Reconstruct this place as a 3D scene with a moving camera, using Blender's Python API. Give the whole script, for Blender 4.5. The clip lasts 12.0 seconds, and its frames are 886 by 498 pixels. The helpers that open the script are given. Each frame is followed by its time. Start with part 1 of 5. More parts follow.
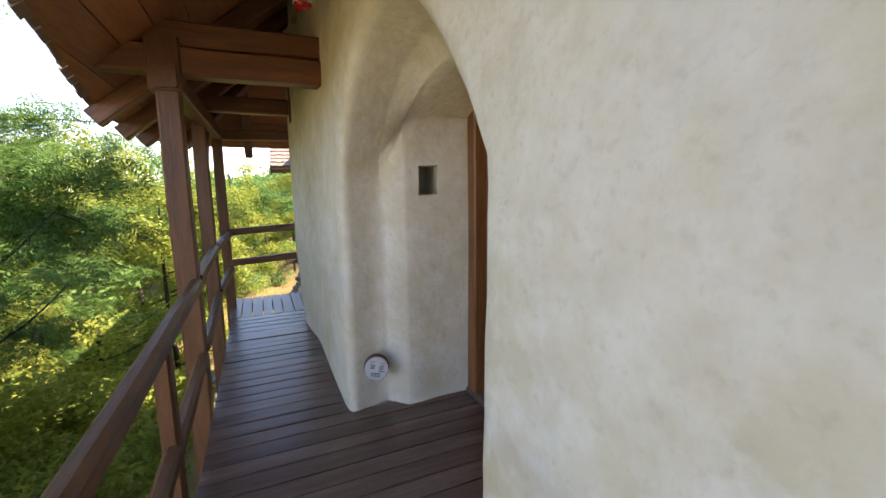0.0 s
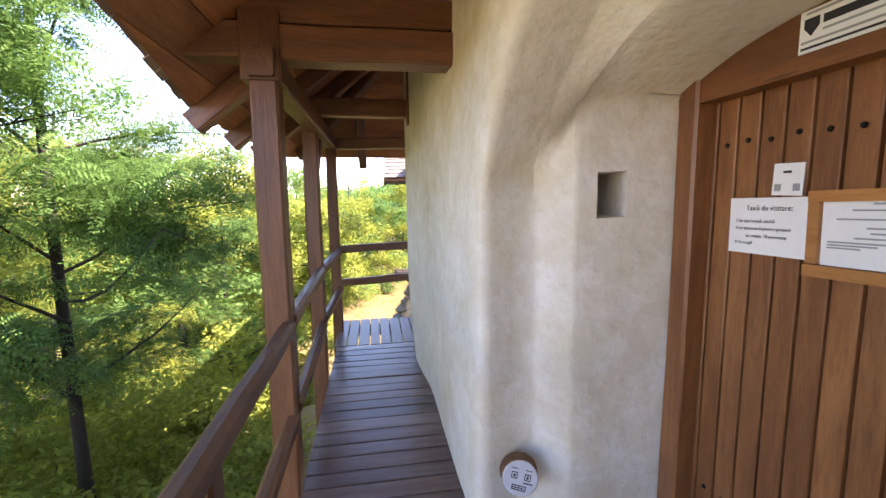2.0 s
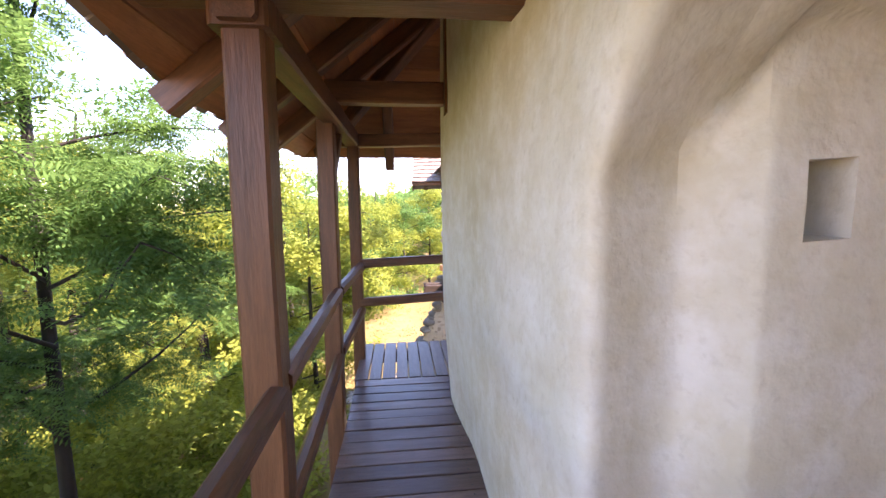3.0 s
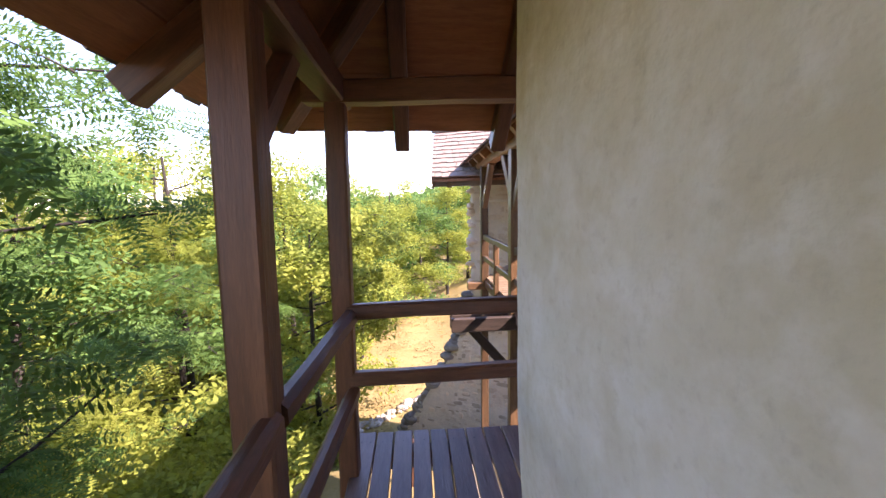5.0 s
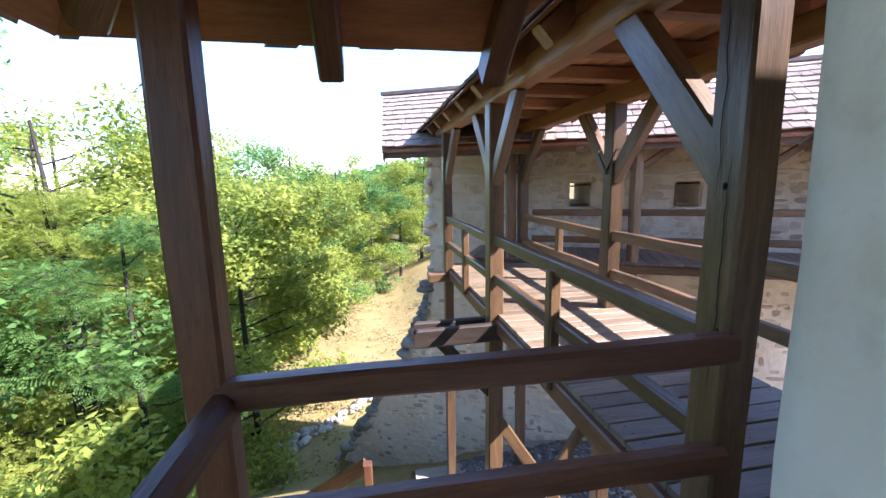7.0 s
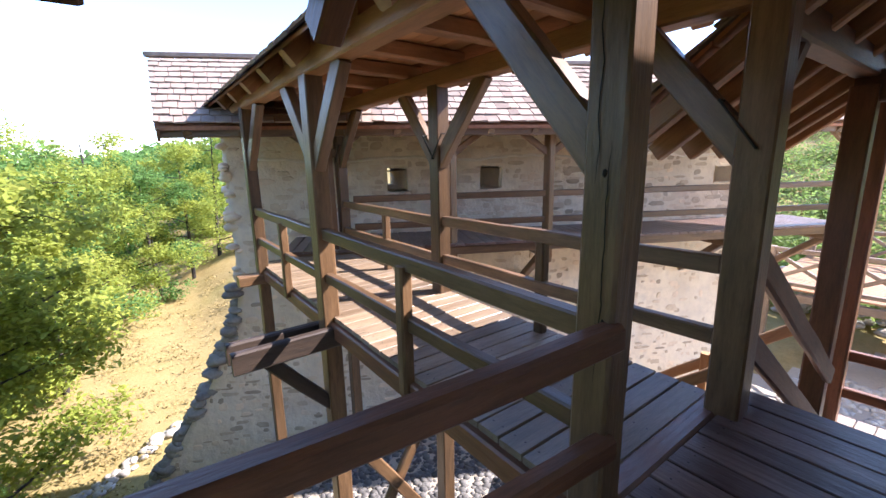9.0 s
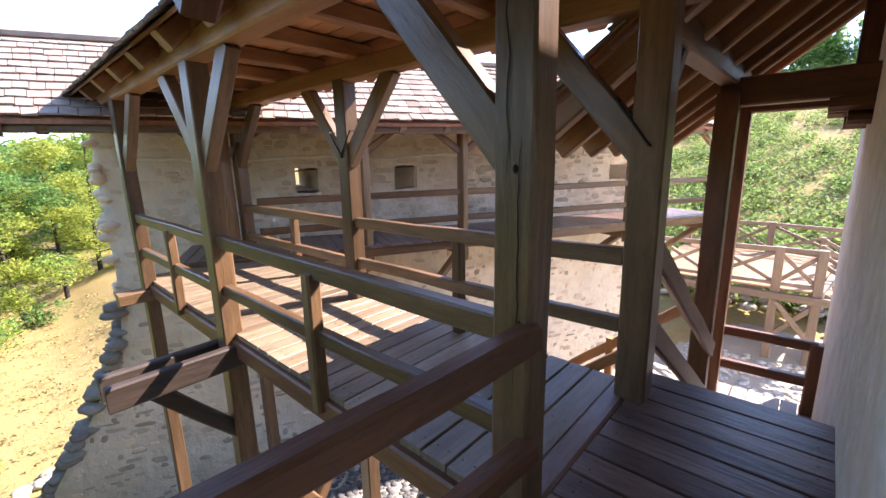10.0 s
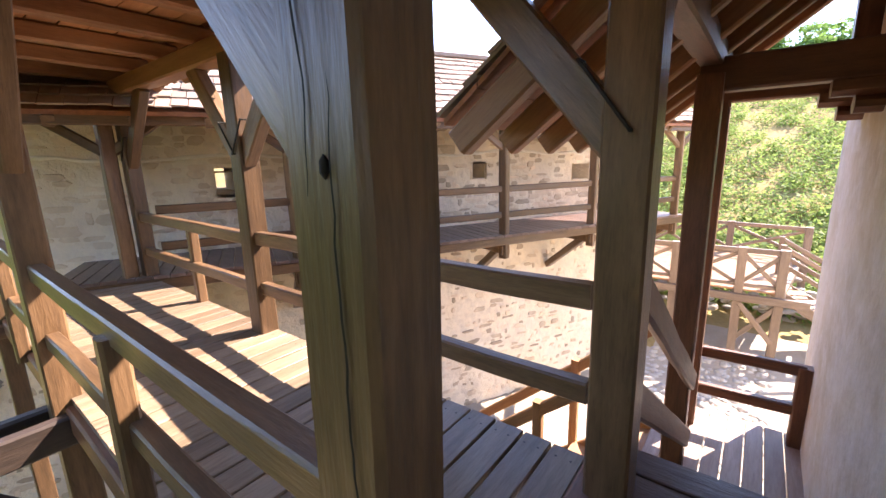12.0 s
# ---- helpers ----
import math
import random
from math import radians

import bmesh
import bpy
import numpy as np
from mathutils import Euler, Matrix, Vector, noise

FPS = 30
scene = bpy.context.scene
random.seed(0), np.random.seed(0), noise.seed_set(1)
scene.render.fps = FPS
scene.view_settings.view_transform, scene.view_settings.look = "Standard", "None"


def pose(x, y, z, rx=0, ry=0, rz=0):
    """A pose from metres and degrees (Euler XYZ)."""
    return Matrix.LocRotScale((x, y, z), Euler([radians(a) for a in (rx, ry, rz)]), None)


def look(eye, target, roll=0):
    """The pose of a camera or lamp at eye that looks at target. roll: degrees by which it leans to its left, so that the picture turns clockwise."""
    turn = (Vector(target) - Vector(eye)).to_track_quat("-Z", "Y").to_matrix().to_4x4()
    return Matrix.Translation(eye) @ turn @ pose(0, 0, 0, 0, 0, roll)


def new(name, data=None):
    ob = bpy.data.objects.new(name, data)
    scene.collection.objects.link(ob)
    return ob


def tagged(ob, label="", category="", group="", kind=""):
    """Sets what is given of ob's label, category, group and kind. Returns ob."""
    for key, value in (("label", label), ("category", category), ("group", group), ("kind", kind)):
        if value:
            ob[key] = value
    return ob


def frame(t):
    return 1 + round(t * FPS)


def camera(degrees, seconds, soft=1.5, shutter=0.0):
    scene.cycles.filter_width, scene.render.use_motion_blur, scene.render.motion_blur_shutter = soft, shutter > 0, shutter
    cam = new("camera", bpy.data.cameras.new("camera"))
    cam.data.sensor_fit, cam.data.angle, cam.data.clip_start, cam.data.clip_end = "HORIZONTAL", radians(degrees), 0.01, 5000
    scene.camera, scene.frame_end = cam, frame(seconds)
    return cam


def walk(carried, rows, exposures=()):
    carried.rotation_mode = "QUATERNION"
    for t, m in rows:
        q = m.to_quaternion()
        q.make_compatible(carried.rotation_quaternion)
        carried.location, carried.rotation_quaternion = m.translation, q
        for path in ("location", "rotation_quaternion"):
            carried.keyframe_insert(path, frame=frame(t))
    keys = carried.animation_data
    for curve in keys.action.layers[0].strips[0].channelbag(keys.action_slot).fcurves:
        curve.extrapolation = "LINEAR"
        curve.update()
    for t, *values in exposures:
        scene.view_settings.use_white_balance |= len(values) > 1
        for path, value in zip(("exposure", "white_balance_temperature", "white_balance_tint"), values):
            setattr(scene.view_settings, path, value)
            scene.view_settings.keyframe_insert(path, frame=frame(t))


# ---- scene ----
cam = camera(94.0, 12.0)
METRES, EYE, TILT, LEAN, TURN = 6.0, 1.52, 0.0, 0.0, -23.9
ROWS = [
    (0.0, 0.0, 0.0, 0.0, -0.1, -8.52, 0.66),
    (0.5, -0.0042, 0.037, 0.0019, 5.44, -8.4, 0.59),
    (1.0, -0.0204, 0.0687, 0.0042, 9.35, -8.08, 0.57),
    (1.5, -0.0431, 0.1003, 0.0092, 12.15, -7.58, 0.61),
    (2.0, -0.0591, 0.1489, 0.0064, 14.29, -6.94, 0.61),
    (2.5, -0.0797, 0.2058, 0.0059, 16.19, -6.43, 0.64),
    (3.0, -0.1118, 0.2625, 0.0075, 17.88, -6.14, 0.55),
    (5.0, -0.2388, 0.5421, 0.0098, 20.03, -6.05, 0.76),
    (5.5, -0.2644, 0.5966, 0.0078, 19.73, -6.33, 0.82),
    (6.0, -0.2848, 0.6508, 0.0082, 18.81, -7.03, 0.89),
    (6.5, -0.3015, 0.6904, 0.0065, 16.78, -8.05, 0.98),
    (7.0, -0.3126, 0.7216, 0.0062, 13.27, -9.26, 1.02),
    (9.0, -0.3424, 0.7768, 0.008, -12.89, -11.86, 1.12),
    (9.5, -0.3431, 0.7828, 0.0072, -19.18, -12.03, 1.21),
    (10.0, -0.3323, 0.7924, 0.006, -24.3, -12.1, 1.25),
    (10.5, -0.3138, 0.8092, 0.0061, -27.92, -12.18, 1.28),
    (11.0, -0.298, 0.8355, 0.0042, -29.99, -12.18, 1.32),
    (11.5, -0.2738, 0.8579, 0.0026, -30.4, -12.2, 1.34),
    (12.0, -0.2432, 0.878, 0.0024, -28.86, -12.21, 1.36),
]
EXPOSURES = [(0.0, 2.45, 7300, 23), (1.5, 2.95, 6850, 27), (2.5, 3.15, 6950, 34), (5.0, 2.6, 6700, 38), (6.0, 2.7, 6900, 36), (6.5, 2.45, 6500, 30), (7.0, 2.55, 5600, 22), (9.0, 2.5, 6000, 22), (10.5, 2.75, 6550, 25), (12.0, 2.95, 6900, 27)]
walk(cam, [(t, pose(0, 0, EYE, TILT, LEAN, TURN) @ pose(METRES * x, METRES * y, METRES * z, 90 + pitch, roll, yaw)) for t, x, y, z, yaw, pitch, roll in ROWS], EXPOSURES)

# ---- light ----
SUN = Vector((1.06, -0.50, 1.0)).normalized()
world = bpy.data.worlds.new("world")
scene.world = world
world.use_nodes = True
sky = world.node_tree.nodes.new("ShaderNodeTexSky")
sky.sky_type, sky.sun_disc = "NISHITA", False
sky.sun_elevation = math.asin(SUN.z)
sky.sun_rotation = math.atan2(SUN.x, SUN.y)
sky.air_density, sky.dust_density, sky.ozone_density = 0.9, 0.1, 2.2
bg = world.node_tree.nodes["Background"]
bg.inputs[1].default_value = 0.115
world.node_tree.links.new(sky.outputs[0], bg.inputs[0])
sun_data = bpy.data.lights.new("sun", "SUN")
sun_data.energy, sun_data.angle, sun_data.color = 3.5, radians(0.5), (1.0, 0.93, 0.82)
sun = new("sun", sun_data)
sun.matrix_world = look(SUN * 50, (0, 0, 0))


# ---- materials ----
def material(name, base, rough=0.7, noises=(), bump=(), random_value=0.0, island=0.0, stretch=None, metal=0.0, spec=0.5):
    """noises: (scale, colour, amount, low, high); bump: (scale, strength, distance)."""
    m = bpy.data.materials.new(name)
    m.use_nodes = True
    nt = m.node_tree
    n, l = nt.nodes, nt.links
    b = n["Principled BSDF"]
    b.inputs["Roughness"].default_value = rough
    b.inputs["Metallic"].default_value = metal
    b.inputs["Specular IOR Level"].default_value = spec
    co = n.new("ShaderNodeTexCoord")
    src = co.outputs["Object"]
    if stretch:
        mp = n.new("ShaderNodeMapping")
        mp.inputs["Scale"].default_value = stretch
        shift = n.new("ShaderNodeMath")
        shift.operation = "MULTIPLY"
        shift.inputs[1].default_value = 37.0
        l.new(n.new("ShaderNodeObjectInfo").outputs["Random"], shift.inputs[0])
        l.new(shift.outputs[0], mp.inputs["Location"])
        l.new(src, mp.inputs["Vector"])
        src = mp.outputs[0]
    rgb = n.new("ShaderNodeRGB")
    rgb.outputs[0].default_value = (*base, 1)
    col = rgb.outputs[0]
    for sc, colour, amount, lo, hi in noises:
        t = n.new("ShaderNodeTexNoise")
        t.inputs["Scale"].default_value = sc
        t.inputs["Detail"].default_value = 6
        t.inputs["Roughness"].default_value = 0.6
        l.new(src, t.inputs["Vector"])
        r = n.new("ShaderNodeMapRange")
        r.inputs[1].default_value, r.inputs[2].default_value = lo, hi
        r.inputs[3].default_value, r.inputs[4].default_value = 0, amount
        l.new(t.outputs[0], r.inputs[0])
        mix = n.new("ShaderNodeMix")
        mix.data_type = "RGBA"
        l.new(r.outputs[0], mix.inputs[0])
        l.new(col, mix.inputs[6])
        mix.inputs[7].default_value = (*colour, 1)
        col = mix.outputs[2]
    if random_value or island:
        hsv = n.new("ShaderNodeHueSaturation")
        r = n.new("ShaderNodeMapRange")
        amt = random_value or island
        r.inputs[3].default_value, r.inputs[4].default_value = 1 - amt, 1 + amt
        if random_value:
            l.new(n.new("ShaderNodeObjectInfo").outputs["Random"], r.inputs[0])
        else:
            l.new(n.new("ShaderNodeNewGeometry").outputs["Random Per Island"], r.inputs[0])
        l.new(r.outputs[0], hsv.inputs["Value"])
        l.new(col, hsv.inputs["Color"])
        col = hsv.outputs[0]
    l.new(col, b.inputs["Base Color"])
    prev = None
    for sc, strength, dist in bump:
        t = n.new("ShaderNodeTexNoise")
        t.inputs["Scale"].default_value = sc
        t.inputs["Detail"].default_value = 5
        l.new(src, t.inputs["Vector"])
        bp = n.new("ShaderNodeBump")
        bp.inputs["Strength"].default_value = strength
        bp.inputs["Distance"].default_value = dist
        l.new(t.outputs[0], bp.inputs["Height"])
        if prev:
            l.new(prev, bp.inputs["Normal"])
        prev = bp.outputs[0]
    if prev:
        l.new(prev, b.inputs["Normal"])
    return m


WOODS = {}


def wood(name, base, dark, light, axis, rough=0.55, rnd=0.18, crack=0.95, grain=1.0):
    """Stained timber with grain along axis 0, 1 or 2 of the object."""
    s = [14.0, 14.0, 14.0]
    s[axis] = 1.7
    m = material(name, base, rough, [(0.22, dark, 0.55, 0.42, 0.65), (0.5, light, 0.6, 0.42, 0.65), (1.6, dark, 0.6 * grain, 0.45, 0.68), (5.0, dark, 0.4 * grain, 0.5, 0.68), (13.0, dark, 0.32 * grain, 0.5, 0.7), (11.0, light, 0.25 * grain, 0.52, 0.7), (1.0, (0.012, 0.007, 0.005), crack * 0.7, 0.70, 0.72)],
                 [(2.6, 0.35 * grain, 0.008), (9.0, 0.4 * grain, 0.004)], random_value=rnd, stretch=s)
    WOODS[m.name] = (name, base, dark, light, axis, rough, rnd, crack, grain)
    return m


def lengthwise(mat):
    """The same wood with its grain along a timber's own length."""
    spec = WOODS.get(mat.name)
    if not spec or spec[4] == 0:
        return mat
    twin = bpy.data.materials.get(spec[0] + "_long")
    return twin or wood(spec[0] + "_long", *spec[1:4], 0, *spec[5:])


BROWN, BROWN_D, BROWN_L = (0.145, 0.057, 0.026), (0.055, 0.023, 0.012), (0.235, 0.10, 0.046)
GREY, GREY_D, GREY_L = (0.14, 0.078, 0.036), (0.045, 0.026, 0.014), (0.26, 0.152, 0.078)
TIMBER = [wood("timber_%s" % "xyz"[i], BROWN, BROWN_D, BROWN_L, i, 0.45, 0.18, 0.0) for i in range(3)]
AGED = [wood("aged_timber_%s" % "xyz"[i], GREY, GREY_D, GREY_L, i, 0.36, 0.28, 0.8, 0.85) for i in range(3)]
BRIDGE_DECK = wood("bridge_decking", (0.27, 0.192, 0.122), (0.14, 0.092, 0.056), (0.37, 0.28, 0.19), 0, 0.38, 0.28)
# near-black old wood; the deck's shade on the outriggers is put into its colour
SHADED_TIMBER = wood("dark_shaded_timber", (0.05, 0.032, 0.022), (0.02, 0.014, 0.01), (0.09, 0.062, 0.045), 0, 0.55, 0.15, 0.6)
# lighter timber for the roofs: bounced light from below is put into the colour
BOUNCE_LIT = wood("bounce_lit_timber", (0.34, 0.165, 0.072), (0.19, 0.088, 0.04), (0.44, 0.24, 0.115), 0, 0.5, 0.25, 0.6)
# boarding brightened over the bridge: the sunny deck's bounce is mixed into the colour
CEILING_BOARD = wood("bridge_ceiling_board", (0.50, 0.24, 0.10), (0.42, 0.19, 0.08), (0.58, 0.31, 0.15), 1, 0.6, 0.2, 0.4)
DECKING = wood("decking", (0.165, 0.095, 0.076), (0.075, 0.042, 0.033), (0.27, 0.18, 0.15), 0, 0.27, 0.25, 0.3, 0.6)
BOARDING = wood("roof_boarding", (0.38, 0.14, 0.05), (0.19, 0.066, 0.025), (0.46, 0.19, 0.075), 1, 0.6, 0.2)
BOARDING_X = wood("roof_boarding_x", (0.38, 0.14, 0.05), (0.19, 0.066, 0.025), (0.46, 0.19, 0.075), 0, 0.6, 0.2)
DOORWOOD = wood("door_wood", (0.235, 0.09, 0.03), (0.12, 0.043, 0.016), (0.40, 0.175, 0.062), 2, 0.42, 0.14, 0.0)
PLASTER = material("lime_plaster", (0.79, 0.755, 0.66), 0.9, [(0.8, (0.60, 0.53, 0.36), 0.85, 0.45, 0.66), (1.7, (0.76, 0.745, 0.70), 0.7, 0.5, 0.65), (2.6, (0.66, 0.60, 0.46), 0.75, 0.5, 0.66), (7.0, (0.86, 0.84, 0.79), 0.65, 0.45, 0.68), (12.0, (0.64, 0.58, 0.45), 0.4, 0.5, 0.7), (30, (0.50, 0.45, 0.35), 0.35, 0.55, 0.75)],
                   [(4, 0.45, 0.045), (11, 0.42, 0.016), (28, 0.35, 0.006), (80, 0.3, 0.003)], spec=0.2)
STONE = material("rubble_stone", (0.62, 0.50, 0.36), 0.9, [(3, (0.36, 0.28, 0.20), 0.6, 0.42, 0.68), (20, (0.50, 0.42, 0.33), 0.6, 0.45, 0.75)], [(14, 0.6, 0.02), (60, 0.4, 0.005)], island=0.36, spec=0.2)
MORTAR = material("lime_mortar", (0.76, 0.655, 0.50), 0.95, [(0.7, (0.55, 0.46, 0.34), 0.7, 0.4, 0.7), (7, (0.58, 0.5, 0.4), 0.7, 0.45, 0.7)], [(9, 0.8, 0.04), (28, 0.6, 0.015), (70, 0.5, 0.005)], spec=0.15)
SHINGLE = material("wood_shingle", (0.33, 0.255, 0.205), 0.9, [(6, (0.20, 0.155, 0.125), 0.7, 0.4, 0.7)], [(30, 0.5, 0.004)], island=0.3, spec=0.1)
GRASS = material("dry_grass", (0.29, 0.21, 0.085), 0.95, [(0.25, (0.16, 0.165, 0.045), 0.7, 0.48, 0.68), (2.0, (0.36, 0.275, 0.13), 0.6, 0.4, 0.7), (9, (0.21, 0.165, 0.06), 0.6, 0.45, 0.7), (30, (0.37, 0.28, 0.14), 0.5, 0.45, 0.7)], [(18, 0.45, 0.03), (60, 0.5, 0.01)], spec=0.1)


def leafmat(name, base, other, trans=0.55):
    m = material(name, base, 0.65, [(0.6, other, 0.8, 0.4, 0.65)], island=0.28, spec=0.15)
    nt = m.node_tree
    b = nt.nodes["Principled BSDF"]
    tr = nt.nodes.new("ShaderNodeBsdfTranslucent")
    mx = nt.nodes.new("ShaderNodeMixShader")
    mx.inputs[0].default_value = trans
    col = b.inputs["Base Color"].links[0].from_socket
    nt.links.new(col, tr.inputs[0])
    nt.links.new(b.outputs[0], mx.inputs[1])
    nt.links.new(tr.outputs[0], mx.inputs[2])
    nt.links.new(mx.outputs[0], nt.nodes["Material Output"].inputs[0])
    return m


LEAF = leafmat("locust_leaf", (0.155, 0.27, 0.07), (0.10, 0.205, 0.058), 0.5)
LEAF_Y = leafmat("thicket_leaf", (0.34, 0.375, 0.07), (0.235, 0.31, 0.06))
BARK = material("bark", (0.035, 0.027, 0.022), 0.9, [(8, (0.03, 0.024, 0.02), 0.7, 0.4, 0.7)], [(25, 0.7, 0.01)])


# ---- building helpers ----
def thing(name, label, category, loc=(0, 0, 0), group="", kind=""):
    ob = new(name)
    ob.location = loc
    ob.empty_display_size = 0.1
    return tagged(ob, label, category, group, kind)


def smooth(me):
    me.polygons.foreach_set("use_smooth", [True] * len(me.polygons))


def part(name, bm, mat, parent=None, label="", soft=False):
    """Links a bmesh (in world metres) as one mesh object under parent."""
    me = bpy.data.meshes.new(name)
    bm.to_mesh(me)
    bm.free()
    if soft:
        smooth(me)
    me.materials.append(mat)
    ob = new(name, me)
    if parent:
        ob.parent = parent
        o = Vector((0, 0, 0))
        p = parent
        while p:
            o += p.location
            p = p.parent
        me.transform(Matrix.Translation(-o))
    if label:
        ob["label"] = label
    return ob


def raw(name, verts, faces, mat, parent=None, label="", soft=False):
    me = bpy.data.meshes.new(name)
    me.from_pydata(verts, [], faces)
    if soft:
        smooth(me)
    me.materials.append(mat)
    ob = new(name, me)
    if parent:
        ob.parent = parent
    if label:
        ob["label"] = label
    return ob


def prism(bm, a, b, w, h, chamfer=0.012, up=(0, 0, 1), wob=0.004, seg=None):
    """A chamfered timber from a to b, w wide and h high, with slightly uneven faces."""
    a, b = Vector(a), Vector(b)
    d = b - a
    length = d.length
    d.normalize()
    up = Vector(up)
    if abs(d.dot(up)) > 0.95:
        up = Vector((0, 1, 0))
    side = d.cross(up).normalized()
    top = side.cross(d).normalized()
    x, z, c = w / 2, h / 2, min(chamfer, w / 3, h / 3)
    ring = [(x - c, -z), (x, -z + c), (x, z - c), (x - c, z), (-x + c, z), (-x, z - c), (-x, -z + c), (-x + c, -z)]
    n = seg or max(1, min(7, int(length / 0.35)))
    rings = []
    for i in range(n + 1):
        p = a + d * (length * i / n)
        ox, oz = (random.uniform(-wob, wob), random.uniform(-wob, wob)) if 0 < i < n else (0, 0)
        rings.append([bm.verts.new(p + side * (u + ox + random.uniform(-wob, wob) * 0.4) + top * (v + oz + random.uniform(-wob, wob) * 0.4)) for u, v in ring])
    for r, q in zip(rings, rings[1:]):
        for i in range(8):
            bm.faces.new((r[i], q[i], q[(i + 1) % 8], r[(i + 1) % 8]))
    bm.faces.new(rings[0])
    bm.faces.new(rings[-1][::-1])
    return bm


def timber(name, a, b, w, h, parent=None, label="", chamfer=0.012, mat=None, up=(0, 0, 1), wob=0.004):
    """A timber from a to b whose own x axis runs along its length."""
    a, b, up = Vector(a), Vector(b), Vector(up)
    d = (b - a).normalized()
    bm = bmesh.new()
    prism(bm, (0, 0, 0), ((b - a).length, 0, 0), w, h, chamfer, (0, 0, 1), wob)
    bmesh.ops.recalc_face_normals(bm, faces=bm.faces)
    me = bpy.data.meshes.new(name)
    bm.to_mesh(me)
    bm.free()
    me.materials.append(lengthwise(mat or STOCK[0]))
    if abs(d.dot(up)) > 0.95:
        up = Vector((0, 1, 0))
    side = d.cross(up).normalized()
    top = side.cross(d).normalized()
    ob = new(name, me)
    o = Vector((0, 0, 0))
    if parent:
        ob.parent = parent
        p = parent
        while p:
            o += p.location
            p = p.parent
    ob.rotation_euler = Matrix((d, -side, top)).transposed().to_euler()
    ob.location = a - o
    if label:
        ob["label"] = label
    return ob


def bx(y, v):
    """The bridge's own line: x at y, v metres right of its first rail."""
    return 1.12 + v + 0.006 * (y - 5.78)


# ---- tower with the arched door ----
FLOOR, L1, L2, LOW = 0.0, 0.0, 0.40, -0.78
WX, WY = 0.47, 4.965


def arch(y0, y1, spring, rise, m=20):
    """Points (y, z) up one jamb, over the arch and down the other."""
    pts = [(y0, spring * i / m) for i in range(m)]
    for i in range(2 * m + 1):
        u = -1 + i / m
        pts.append(((y0 + y1) / 2 + (y1 - y0) / 2 * u, spring + rise * (1 - u * u)))
    return pts + [(y1, spring * i / m) for i in range(m - 1, -1, -1)]


def wall_noise(p):
    return noise.noise(p * 1.1) * 0.016 + noise.noise(p * 3.1) * 0.008 + noise.noise(p * 8.0) * 0.0035 + noise.noise(p * 17.0) * 0.0015


def belly(y, z):
    """How far the wall leans out towards the gallery near its corner."""
    f = min(1.0, max(0.0, (y - 3.0) / 1.4)) * min(1.0, max(0.0, z / 0.8))
    return -0.07 * f - 0.045 * min(1.0, max(0.0, (y - 4.3) / 0.5))


TOP = 3.3


def grid(bm, plan, rows=20, low=-4.2):
    zs = [low, -2.0, -0.5] + [TOP * i / rows for i in range(rows + 1)]
    vs = [[bm.verts.new((x, y, z)) for z in zs] for x, y in plan]
    for r, s in zip(vs, vs[1:]):
        for i in range(len(zs) - 1):
            bm.faces.new((r[i], s[i], s[i + 1], r[i + 1]))


